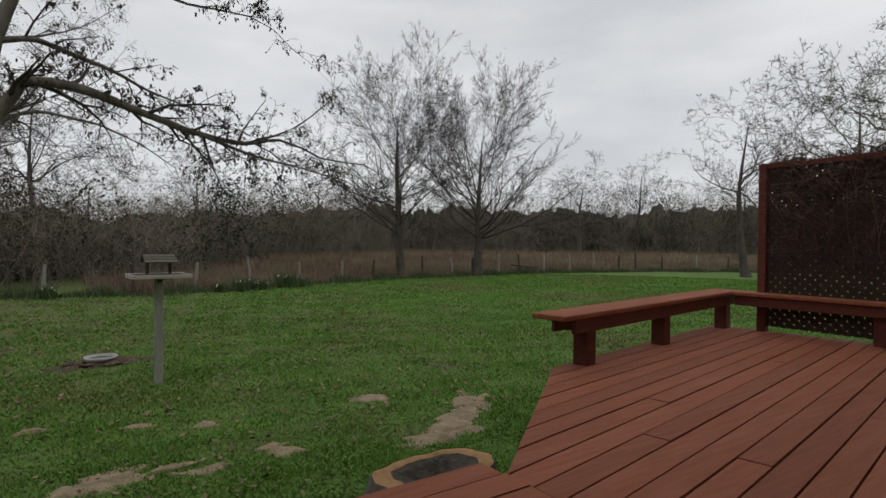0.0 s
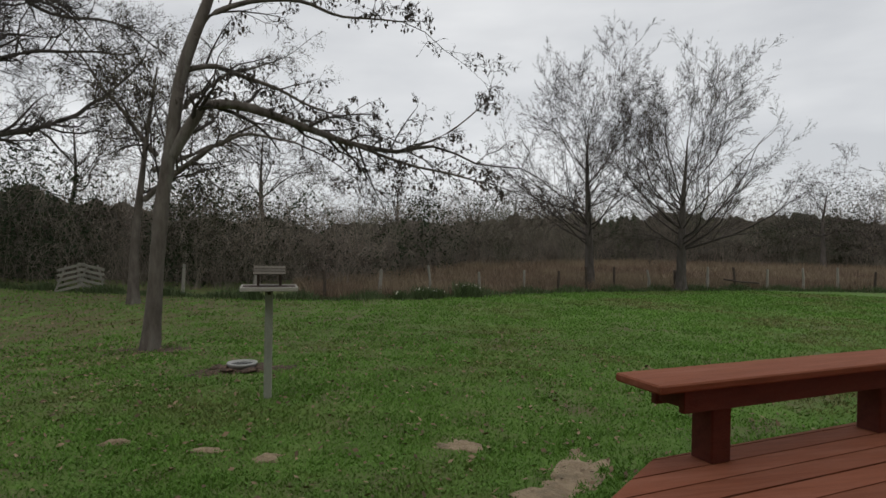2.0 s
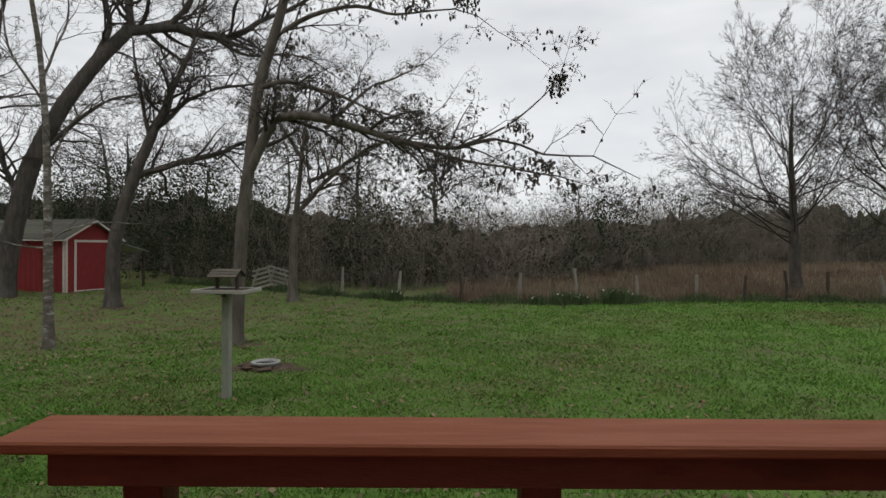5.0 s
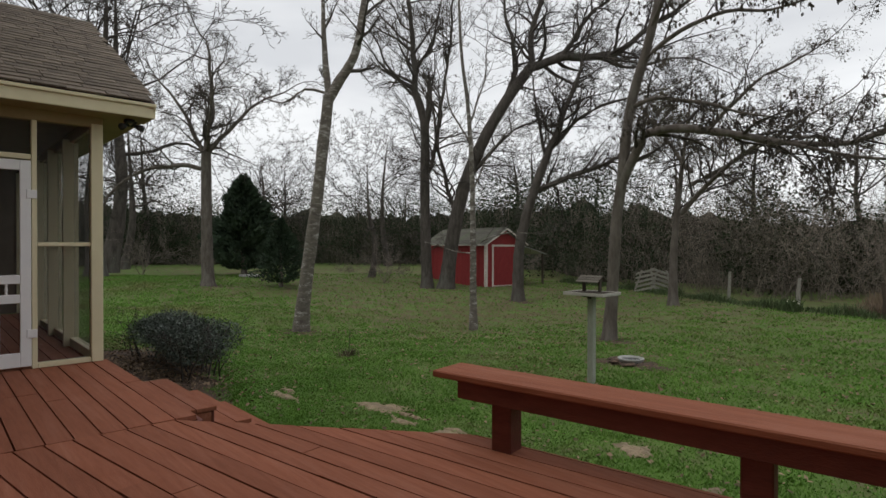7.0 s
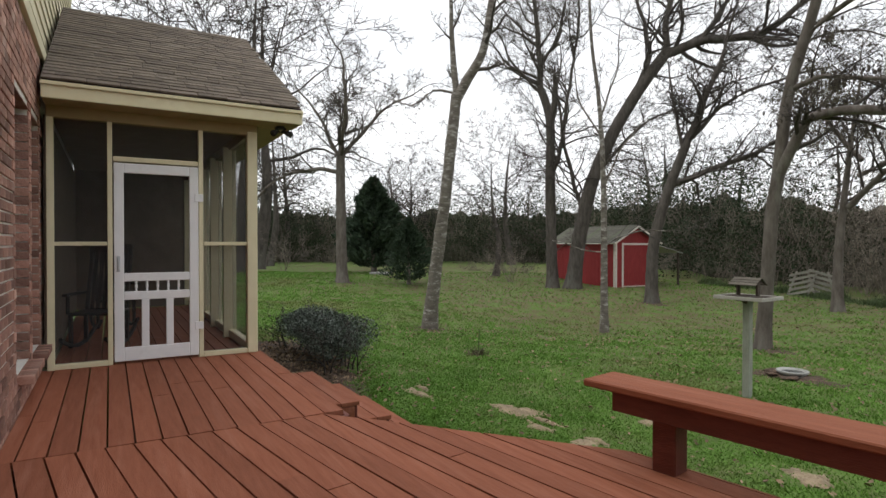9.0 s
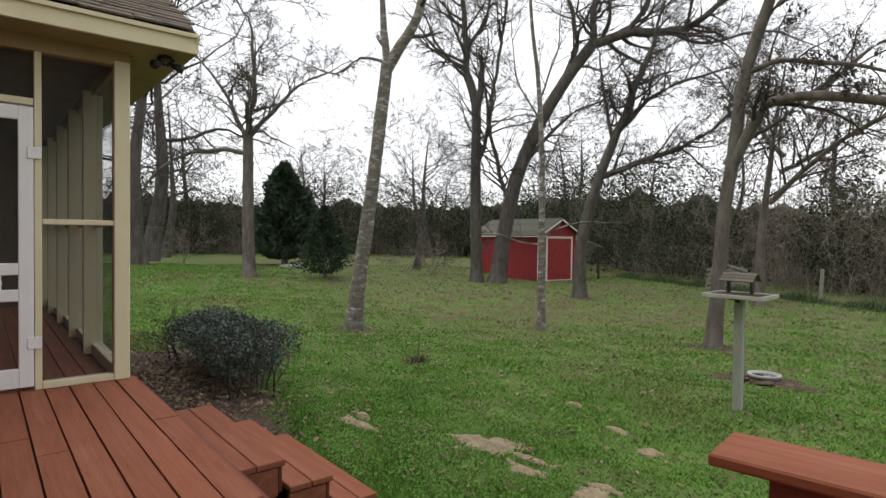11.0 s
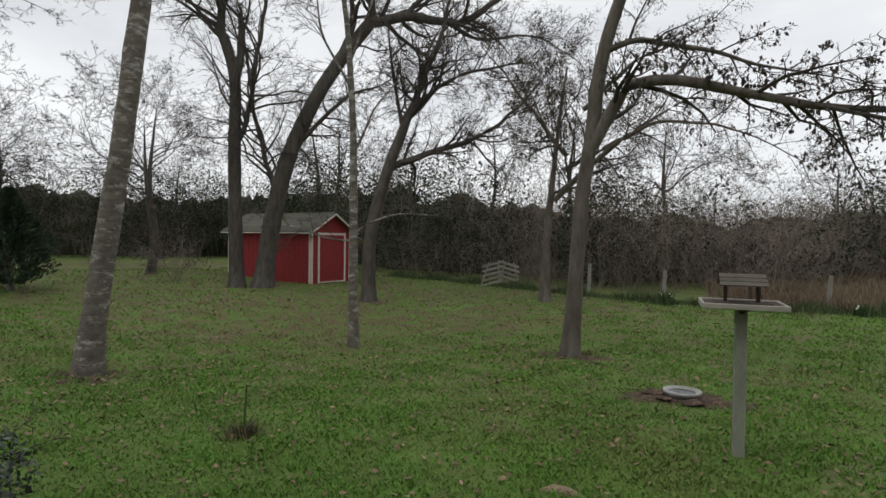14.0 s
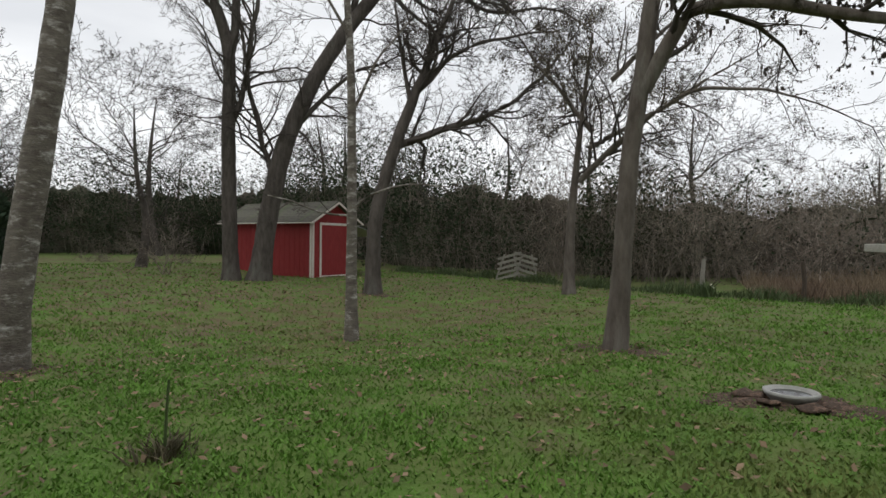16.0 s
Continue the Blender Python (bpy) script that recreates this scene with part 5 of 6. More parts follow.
def build_far_trees():
    """Bare trees of the wood's edge: four shapes, copied along it."""
    rng = random.Random(77)
    kinds = []
    for k in range(4):
        h = (7.0, 8.0, 6.5, 9.0)[k]
        S = dict(step=0.5, wiggle=0.32, kids=(6, 6, 4), fork=3, spread=0.85, ratio=0.56, crown=4.4, low=0.4, up=0.7, fine=0.0085, rise=(0.04, 0.03, 0.02))
        kinds.append(tree("bare grey tree at the edge of the wood", -200 - 20 * k, 300, [(0, 0, 0), (0.2 * (k - 1), 0.1, h * 0.3), (0.3, 0.1 * k, h * 0.6), (0.2, -0.2, h)], 0.20 + 0.02 * k, 0.012, [], 40 + k, "oak_bark", "dark_twig", S, auto=14, group="bare trees at the wood's edge", name="bare_tree", z=-0.9))
    spots = [(-20.8, 18.96, 0.95, 0), (-29.72, 7.08, 2.1, 1), (-35.21, 8.83, 2.04, 3), (-32.28, 3.51, 2.16, 2), (-36.87, 19.65, 1.26, 2), (-34.33, 30.42, 1.2, 3), (-23.45, 36.28, 1.2, 1), (-17.44, 37.4, 1.08, 2),
             (-11.45, 36.12, 1.14, 0), (-6.07, 34.85, 0.96, 3), (-0.69, 33.58, 0.96, 1), (-41.78, 11.31, 1.32, 3), (-45.51, 1.76, 1.44, 0), (-35.97, -3.16, 1.44, 2), (-42.81, 24.53, 1.2, 1), (32.53, 16.25, 0.96, 3),
             (36.19, 11.72, 1.31, 0), (46.25, 40.77, 1.04, 2), (55.2, 40.11, 1.09, 1), (39.34, 55.07, 1.0, 0), (28.57, 53.77, 0.91, 3), (16.26, 47.75, 0.81, 2), (7.92, 39.0, 0.8, 1), (61.88, 31.11, 1.07, 0),
             (-39.05, 36.48, 1.2, 0), (-28.21, 39.94, 1.32, 3), (-50.13, 15.02, 1.44, 1), (44.13, 9.67, 1.23, 2), (1.73, 34.75, 0.72, 0), (22.14, 53.1, 0.88, 1)]
    used = set()
    for x, y, s, k in spots:
        m = pose(x, y, gz(x, y) - 0.1, 0, 0, rng.uniform(0, 360))
        if k not in used:
            used.add(k)
            kinds[k].matrix_basis = m @ Matrix.Diagonal((s, s, s, 1))
        else:
            o = copy_thing(kinds[k], m)
            o.scale = (s, s, s * rng.uniform(0.9, 1.1))


build_far_trees()


def build_right_tree():
    S = dict(step=0.35, wiggle=0.24, kids=(7, 6, 5), spread=0.85, ratio=0.55, crown=4.6, low=0.35, up=0.7, fine=0.009)
    tree("spreading oak with new green leaf beyond the deck", 25.97, 5.89, [(0, 0, 0), (0.1, 0.1, 2.0), (-0.1, 0.3, 4.0), (0.2, 0.2, 6.2)], 0.26, 0.12, [], 57, "oak_bark", "dark_twig", S, auto=14, leaf=("bud_leaf", 7000, 0.05), group="trees beyond the deck", size=1.25)


build_right_tree()


def needle_cone(name, x, y, h, r, n, size, seed, label, material="cedar"):
    rng = np.random.default_rng(seed)
    t = thing(name, label, "tree", x, y, gz(x, y), 0, "cedars")
    V, Fc = tube_run(curve_pts([(0, 0, -0.1), (0, 0, h * 0.5), (0, 0, h * 0.95)], 0.4), r * 0.09, 0.02, 8, seed)
    part("trunk", raw("trunk", V, Fc, "bark", True), t)
    k = rng.random(n) ** 0.75
    z = h * (0.07 + 0.93 * k)
    ang = rng.random(n) * 6.2832
    lump = 0.75 + 0.28 * np.sin(ang * 3 + z * 2.2 + seed) + 0.18 * np.sin(ang * 7 - z * 4.1)
    prof = np.minimum(1.0, k * 6 + 0.35) * (1 - k ** 1.5) ** 0.9 + 0.03
    rad = r * prof * lump * (0.45 + 0.6 * rng.random(n) ** 0.5)
    c = np.stack([rad * np.cos(ang), rad * np.sin(ang), z], 1)
    out = np.stack([np.cos(ang), np.sin(ang), 0.5 + 0.4 * rng.random(n)], 1) + rng.normal(0, 0.45, (n, 3))
    out /= np.linalg.norm(out, axis=1, keepdims=True)
    side = np.cross(out, rng.normal(0, 1, (n, 3)))
    side /= np.linalg.norm(side, axis=1, keepdims=True)
    s = size * (0.6 + 0.8 * rng.random(n))[:, None]
    V = np.stack([c - out * s, c + side * s * 0.4, c + out * s * 1.2, c - side * s * 0.4], 1).reshape(-1, 3)
    tagged(part("crown", raw("crown", V, np.arange(4 * n).reshape(-1, 4), material), t, "dense dark needles"), kind="stuff")


needle_cone("cedar_tree", -18.9, 12.45, 3.2, 1.3, 9000, 0.075, 1, "small dense dark green cedar on the lawn")
needle_cone("cedar_tree", -28.0, 14.6, 6.0, 2.5, 9000, 0.19, 2, "tall dark cedar at the wood's edge")


# ---- wood's edge ----
FRONT = [(-55.34, -16.11), (-47.89, 2.99), (-45.33, 14.96), (-40.38, 26.9), (-30.68, 33.97), (-19.0, 29.8), (-9.4, 27.4), (-2.3, 25.2), (3.7, 27.5), (13.51, 41.09), (35.16, 52.48), (52.36, 37.37), (61.53, 17.34), (60.35, -17.78)]


def along_front(n, rng, depth):
    """Places along the wood's edge, and how far along each lies."""
    P = np.array(FRONT, float)
    L = np.concatenate([[0], np.cumsum(np.linalg.norm(np.diff(P, axis=0), axis=1))])
    s = rng.random(n) * L[-1]
    x, y = np.interp(s, L, P[:, 0]), np.interp(s, L, P[:, 1])
    nx, ny = np.interp(s + 0.5, L, P[:, 1]) - np.interp(s - 0.5, L, P[:, 1]), -(np.interp(s + 0.5, L, P[:, 0]) - np.interp(s - 0.5, L, P[:, 0]))
    k = np.sqrt(nx * nx + ny * ny) + 1e-6
    d = rng.random(n) * depth
    return x - nx / k * d, y - ny / k * d, s / L[-1]


def bank_top(x):
    """Height of the wood's lower growth above the ground: evergreen in the west, brush in the east."""
    return np.interp(x, [-40, -12, -5, 4, 14, 30, 50], [6.8, 6.5, 5.0, 4.0, 5.4, 7.0, 7.2])


def shreds(C, lo, hi, slim, rng):
    """A small leaf at each of the places C, turned at random."""
    n = len(C)
    a = rng.normal(0, 1, (n, 3))
    a /= np.linalg.norm(a, axis=1, keepdims=True)
    b = np.cross(a, rng.normal(0, 1, (n, 3)))
    b /= np.linalg.norm(b, axis=1, keepdims=True)
    sz = rng.uniform(lo, hi, (n, 1))
    return np.stack([C - a * sz, C + b * sz * slim, C + a * sz, C - b * sz * slim], 1).reshape(-1, 3), np.arange(4 * n).reshape(-1, 4)


def build_thicket():
    rng = np.random.default_rng(12)
    # evergreen undergrowth, thick in the west, thin in the east
    bx, by, s = along_front(640, rng, 7.0)
    keep = rng.random(640) < np.interp(bx, [-13, -5, 4, 20], [0.95, 0.5, 0.2, 0.3])
    bx, by = bx[keep], by[keep]
    C = []
    for x, y in zip(bx, by):
        h = bank_top(x) * rng.uniform(0.75, 1.3)
        r = rng.uniform(1.2, 2.4)
        n = 620
        v = rng.normal(0, 1, (n, 3))
        v /= np.linalg.norm(v, axis=1, keepdims=True)
        v *= (0.5 + 0.6 * rng.random((n, 1)))
        lobes = 1 + 0.25 * np.sin(v[:, :1] * 5 + x) + 0.2 * np.sin(v[:, 2:3] * 6 + y)
        C.append(np.stack([x, y, gz(x, y) + h * 0.48]) + v * lobes * np.array([r, r, h * 0.5]))
    V, Fc = shreds(np.concatenate(C), 0.05, 0.125, 0.5, rng)
    tagged(new("evergreen_thicket", raw("evergreen_thicket", V, Fc, "evergreen")), "dense dark evergreen undergrowth at the wood's edge", "undergrowth", kind="stuff")
    # bare brush: crooked stems and a tangle of fine twigs
    bx, by, s = along_front(2300, rng, 8.0)
    S, E, R = [], [], []
    for x, y in zip(bx, by):
        if x < -7 and rng.random() < 0.55:
            continue
        m = rng.integers(3, 6)
        h = float(bank_top(x)) * rng.uniform(0.7, 1.35)
        base = np.array([x, y, gz(x, y) - 0.1]) + rng.normal(0, 0.4, (m, 3)) * [1, 1, 0]
        mid = base + np.concatenate([rng.normal(0, 0.75, (m, 2)), np.full((m, 1), h * 0.5) * rng.uniform(0.6, 1.1, (m, 1))], 1)
        tip = mid + np.concatenate([rng.normal(0, 1.0, (m, 2)), np.full((m, 1), h * 0.5) * rng.uniform(0.4, 1.1, (m, 1))], 1)
        S += [base, mid]; E += [mid, tip]; R += [np.full(m, 0.016), np.full(m, 0.013)]
        for k in range(7):
            f = rng.uniform(0.1, 0.95, (m, 1))
            p = np.where(k % 3 == 0, base + (mid - base) * f, mid + (tip - mid) * f)
            q = p + rng.normal(0, 0.55, (m, 3)) + [0, 0, 0.3]
            p2 = p + (q - p) * rng.uniform(0.3, 0.9, (m, 1))
            S += [p, p2]; E += [q, p2 + rng.normal(0, 0.36, (m, 3)) + [0, 0, 0.18]]; R += [np.full(m, 0.0095), np.full(m, 0.0075)]
    p, q, r = np.concatenate(S), np.concatenate(E), np.concatenate(R)
    n = len(p)
    d = q - p
    u = np.cross(d, rng.normal(0, 1, (n, 3)))
    u /= np.linalg.norm(u, axis=1, keepdims=True)
    w = np.cross(d, u)
    w /= np.linalg.norm(w, axis=1, keepdims=True)
    rr = r[:, None]
    V = np.stack([p + u * rr, p - u * rr * 0.5 + w * rr * 0.87, p - u * rr * 0.5 - w * rr * 0.87, q], 1).reshape(-1, 3)
    i = np.arange(n)[:, None] * 4
    Fc = np.concatenate([i + [0, 1, 3], i + [1, 2, 3], i + [2, 0, 3]])
    tagged(new("bare_brush", raw("bare_brush", V, Fc, "brush")), "tangled bare grey-brown brush at the wood's edge", "brush", kind="stuff")
    # dry leaves and bud clusters caught in the brush
    bx, by, s = along_front(700, rng, 7.0)
    keep = bx > -9
    C = [np.array([x, y, gz(x, y) + 0.45 * float(bank_top(x))]) + rng.normal(0, 1, (170, 3)) * [0.9, 0.9, 0.26 * float(bank_top(x))] for x, y in zip(bx[keep], by[keep])]
    V, Fc = shreds(np.concatenate(C), 0.03, 0.075, 0.45, rng)
    tagged(new("brush_leaves", raw("brush_leaves", V, Fc, "brush")), "dry grey-brown leaves caught in the brush", "brush", kind="stuff")
    # added uneven backing bank that hides the sky, coloured as the wood's shade
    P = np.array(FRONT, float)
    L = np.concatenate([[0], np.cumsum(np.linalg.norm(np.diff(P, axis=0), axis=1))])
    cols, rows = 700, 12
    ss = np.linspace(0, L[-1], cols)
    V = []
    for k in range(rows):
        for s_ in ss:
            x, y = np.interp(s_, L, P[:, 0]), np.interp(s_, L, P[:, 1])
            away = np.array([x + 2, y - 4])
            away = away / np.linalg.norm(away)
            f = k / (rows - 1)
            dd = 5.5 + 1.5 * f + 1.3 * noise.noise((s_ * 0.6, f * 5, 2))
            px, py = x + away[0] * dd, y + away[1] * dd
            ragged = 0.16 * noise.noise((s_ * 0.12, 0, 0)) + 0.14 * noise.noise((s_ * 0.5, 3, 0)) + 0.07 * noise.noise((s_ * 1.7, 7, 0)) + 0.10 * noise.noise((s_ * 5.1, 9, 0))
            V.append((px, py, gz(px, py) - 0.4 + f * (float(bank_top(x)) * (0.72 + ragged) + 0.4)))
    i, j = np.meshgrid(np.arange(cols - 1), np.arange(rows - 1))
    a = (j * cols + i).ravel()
    tagged(new("wood_backing", raw("wood_backing", V, np.stack([a, a + 1, a + cols + 1, a + cols], 1), "brush_mass", True)), "added backing sheet behind the brush, coloured as the wood's shaded inside", "woods", kind="stuff")


build_thicket()


# ---- fence, field and flowers ----
def build_fence():
    f = thing("wire_fence", "old wire fence on weathered wooden posts", "fence")
    rng = random.Random(8)
    spots = []
    x = -3.0
    while x < 44:
        spots.append((x, float(edge_y(x)) + 0.9 + rng.uniform(-0.1, 0.1)))
        x += rng.uniform(1.9, 2.7) * (0.75 if x > 9 else 1)
    tops = []
    for x, y in spots:
        h = rng.uniform(0.95, 1.25)
        z = gz(x, y)
        V, Fc = tube_run([Vector((0, 0, -0.2)), Vector((rng.uniform(-0.03, 0.03), 0, h * 0.5)), Vector((rng.uniform(-0.07, 0.07), rng.uniform(-0.05, 0.05), h))], rng.uniform(0.06, 0.09), 0.055, 8, int(x * 10) + 99, 0.06)
        n = len(V) - 8
        Fc = Fc + [(n, n + 1, n + 2, n + 3), (n, n + 3, n + 4, n + 7), (n + 4, n + 5, n + 6, n + 7)]
        part("post", raw("post", V, Fc, rng.choice(("grey_wood", "dark_wood"))), f, "", pose(x, y, z))
        tops.append(Vector((x, y, z)))
    for hgt in (0.35, 0.65, 0.9):
        W = Wood()
        for a, b in zip(tops, tops[1:]):
            m = (a + b) / 2 + Vector((0, 0, hgt - 0.03))
            W.add(a + Vector((0, 0, hgt)), m, 0.004, 0.004, 4)
            W.add(m, b + Vector((0, 0, hgt)), 0.004, 0.004, 4)
        part("wire", W.mesh("wire", "wire"), f, "rusty strand of wire")
    # two leaning rails between posts
    for x0 in (22.4,):
        x1 = x0 + 2.1
        y0, y1 = float(edge_y(x0)) + 0.75, float(edge_y(x1)) + 0.75
        V, Fc = tube_run([Vector((x0, y0, gz(x0, y0) + 0.55)), Vector(((x0 + x1) / 2, (y0 + y1) / 2, gz(x0, y0) + 0.42)), Vector((x1, y1, gz(x1, y1) + 0.36))], 0.045, 0.04, 7, 5, 0.06)
        part("brace_rail", raw("brace_rail", V, Fc, "dark_wood"), f)


build_fence()


def blades(C, h, w, rng, lean=0.35, bent=True):
    """Grass blades at the places C, bent at two thirds or straight."""
    n = len(C)
    a = rng.random(n) * 6.2832
    hh = h * (0.55 + 0.8 * rng.random(n))
    side = np.stack([np.cos(a), np.sin(a), np.zeros(n)], 1) * (w * (0.6 + 0.8 * rng.random(n)))[:, None]
    b = rng.random(n) * 6.2832
    out = np.stack([np.cos(b), np.sin(b), np.zeros(n)], 1) * (hh * lean * rng.random(n) * 2)[:, None]
    up = np.stack([np.zeros(n), np.zeros(n), hh], 1)
    if not bent:
        return np.stack([C - side, C + side, C + up + out], 1).reshape(-1, 3), np.arange(3 * n).reshape(-1, 3)
    V = np.stack([C - side, C + side, C + up * 0.6 + out * 0.4 + side * 0.7, C + up * 0.6 + out * 0.4 - side * 0.7, C + up + out], 1).reshape(-1, 3)
    i = np.arange(n)[:, None] * 5
    return V, np.concatenate([i + [0, 1, 2], i + [0, 2, 3], i + [3, 2, 4]])


def build_grass():
    rng = np.random.default_rng(21)
    n = 820000
    # denser near the deck and the steps
    r = 0.3 + 32.0 * rng.random(n) ** 1.5
    a = radians(-5) + rng.random(n) * radians(190)
    x, y = 0.6 + r * np.cos(a), 1.6 + r * np.sin(a)
    keep = (y < edge_y(x) + 0.3) & ~((x > -7.4) & (y < 1.75) & (x < 7.0))
    keep &= ~((x > 1.2) & (y < 1.5 + 0.79 * (np.minimum(x, 3.07) - 1.42) + 0.235 * np.maximum(x - 3.07, 0)) & (x < 7.0))
    keep &= ~((x > -0.72) & (x < 0.76) & (y < 2.58))
    keep &= ~(((x - 1.66) / 0.42) ** 2 + ((y - 2.27) / 0.36) ** 2 < 1)
    for sx, sy, u, v, t in SOIL:
        c, s = math.cos(radians(t)), math.sin(radians(t))
        p, q = (x - sx) * c + (y - sy) * s, -(x - sx) * s + (y - sy) * c
        e = np.sqrt((p / u) ** 2 + (q / v) ** 2)
        keep &= e > 0.5 + 0.6 * rng.random(n)
    keep &= ((x + 3.4) / 1.8) ** 2 + ((y - 2.5) / 0.75) ** 2 > 1 + 0.3 * rng.random(n)
    patchy = np.sin(x * 2.3 + 1.7 * np.sin(y * 1.9)) * np.sin(y * 2.9 + 1.3 * np.sin(x * 1.3)) + 0.6 * np.sin(x * 6.1 + y * 3.3) * np.sin(y * 5.7 - x * 2.1)
    keep &= rng.random(n) < np.clip(0.85 + 0.25 * patchy, 0.35, 1) * (0.2 + 0.8 * smoothstep(6, 14, np.hypot((x + 15) * 0.55, y - 19) + 1.5 * patchy))
    x, y, patchy = x[keep], y[keep], patchy[keep]
    bump = np.array([noise.noise((u * 0.5, v * 0.5, 0)) for u, v in zip(x, y)]) * 0.035
    C = np.stack([x, y, ground_z(x, y) + bump - 0.004], 1)
    d = np.hypot(x - 1, y - 1)
    V, Fc = blades(C, (0.026 + 0.010 * np.clip(patchy, -0.6, 1) + 0.0012 * d), 0.0042 + 0.0009 * d, rng, 0.75, False)
    tagged(new("lawn_grass", raw("lawn_grass", V, Fc, "grass")), "short green lawn grass and clover", "grass", kind="stuff")
    # clover and broad weeds between the blades
    m = 110000
    r = 0.4 + 13.0 * rng.random(m) ** 1.25
    a = radians(-5) + rng.random(m) * radians(190)
    cx, cy = 0.6 + r * np.cos(a), 2.0 + r * np.sin(a)
    clump = np.sin(cx * 3.1 + 2.1 * np.sin(cy * 2.3)) * np.sin(cy * 3.7 + 1.9 * np.sin(cx * 1.7)) + 0.5 * np.sin(cx * 9.1 + cy * 4.3) * np.sin(cy * 8.3 - cx * 3.9)
    ok = (rng.random(m) < np.clip(0.4 + 0.6 * clump, 0.1, 1)) & (cy < edge_y(cx)) & (cy > 2.65) & ~((cx > 1.1) & (cy < 1.75 + 0.79 * (np.minimum(cx, 3.07) - 1.42) + 0.235 * np.maximum(cx - 3.07, 0)) & (cx < 7.0))
    ok &= ((cx - 1.66) / 0.46) ** 2 + ((cy - 2.27) / 0.4) ** 2 > 1
    ok &= ((cx + 3.4) / 1.8) ** 2 + ((cy - 2.5) / 0.75) ** 2 > 1
    for sx, sy, u, v, t in SOIL:
        c, s = math.cos(radians(t)), math.sin(radians(t))
        p, q = (cx - sx) * c + (cy - sy) * s, -(cx - sx) * s + (cy - sy) * c
        ok &= np.sqrt((p / u) ** 2 + (q / v) ** 2) > 0.75 + 0.6 * rng.random(m)
    cx, cy = cx[ok], cy[ok]
    m = len(cx)
    lift = np.array([noise.noise((u * 0.5, v * 0.5, 0)) for u, v in zip(cx, cy)]) * 0.035
    C = np.stack([cx, cy, ground_z(cx, cy) + lift + 0.012 + 0.028 * rng.random(m)], 1)
    a, size = rng.random(m) * 6.2832, (rng.uniform(0.006, 0.0115, m) * (1 + 0.05 * np.hypot(cx - 1, cy - 2)))[:, None]
    u = np.stack([np.cos(a), np.sin(a), rng.normal(0, 0.35, m)], 1) * size
    w = np.stack([-np.sin(a), np.cos(a), rng.normal(0, 0.35, m)], 1) * size * 0.8
    tagged(new("lawn_clover", raw("lawn_clover", np.stack([C - u, C + w, C + u, C - w], 1).reshape(-1, 3), np.arange(4 * m).reshape(-1, 4), "clover")), "clover and broad weeds in the lawn", "weeds", kind="stuff")
    # field beyond the fence
    n = 110000
    x = rng.uniform(1, 62, n)
    y = edge_y(x) + 0.7 + rng.random(n) ** 1.4 * 34
    C = np.stack([x, y, ground_z(x, y)], 1)
    V, Fc = blades(C, 0.46 * (0.6 + 0.5 * np.sin(x * 0.7 + y * 0.4) ** 2), 0.022, rng, 0.4, False)
    tagged(new("field_grass", raw("field_grass", V, Fc, "field")), "tall dry tan grass in the field", "grass", kind="stuff")
    # rough green growth along the fence
    n = 16000
    x = rng.uniform(-14, 44, n)
    y = edge_y(x) + rng.normal(0.55, 0.35, n)
    C = np.stack([x, y, ground_z(x, y)], 1)
    V, Fc = blades(C, 0.22 * (0.5 + np.sin(x * 1.3) ** 2), 0.012, rng, 0.6)
    tagged(new("fence_weeds", raw("fence_weeds", V, Fc, "daff")), "rough green weeds along the fence", "weeds", kind="stuff")


build_grass()


def build_daffodils():
    rng = np.random.default_rng(5)
    for x, s in ((4.9, 0.7), (5.7, 1.0), (6.4, 0.8), (7.5, 1.35), (7.9, 1.1), (-0.3, 0.9)):
        y = float(edge_y(x)) - 0.1
        t = thing("daffodil_clump", "clump of green daffodil leaves with pale flowers", "flowers", x, y, gz(x, y), 0, "daffodils along the lawn edge")
        n = 260
        C = np.concatenate([rng.normal(0, 0.16 * s, (n, 2)), np.zeros((n, 1))], 1)
        V, Fc = blades(C, 0.42 * s, 0.014, rng, 0.45)
        tagged(part("foliage", raw("foliage", V, Fc, "daff"), t), kind="stuff")
        for _ in range(6):
            bm = bmesh.new()
            h = rng.uniform(0.3, 0.42) * s
            u, v = rng.normal(0, 0.17 * s, 2)
            bmesh.ops.create_cone(bm, cap_ends=False, segments=6, radius1=0.01, radius2=0.03, depth=0.025, matrix=pose(u, v, h, 70, 0, rng.uniform(0, 360)))
            part("flower", finish(bm, "flower", "petal"), t, "pale daffodil flower")


build_daffodils()


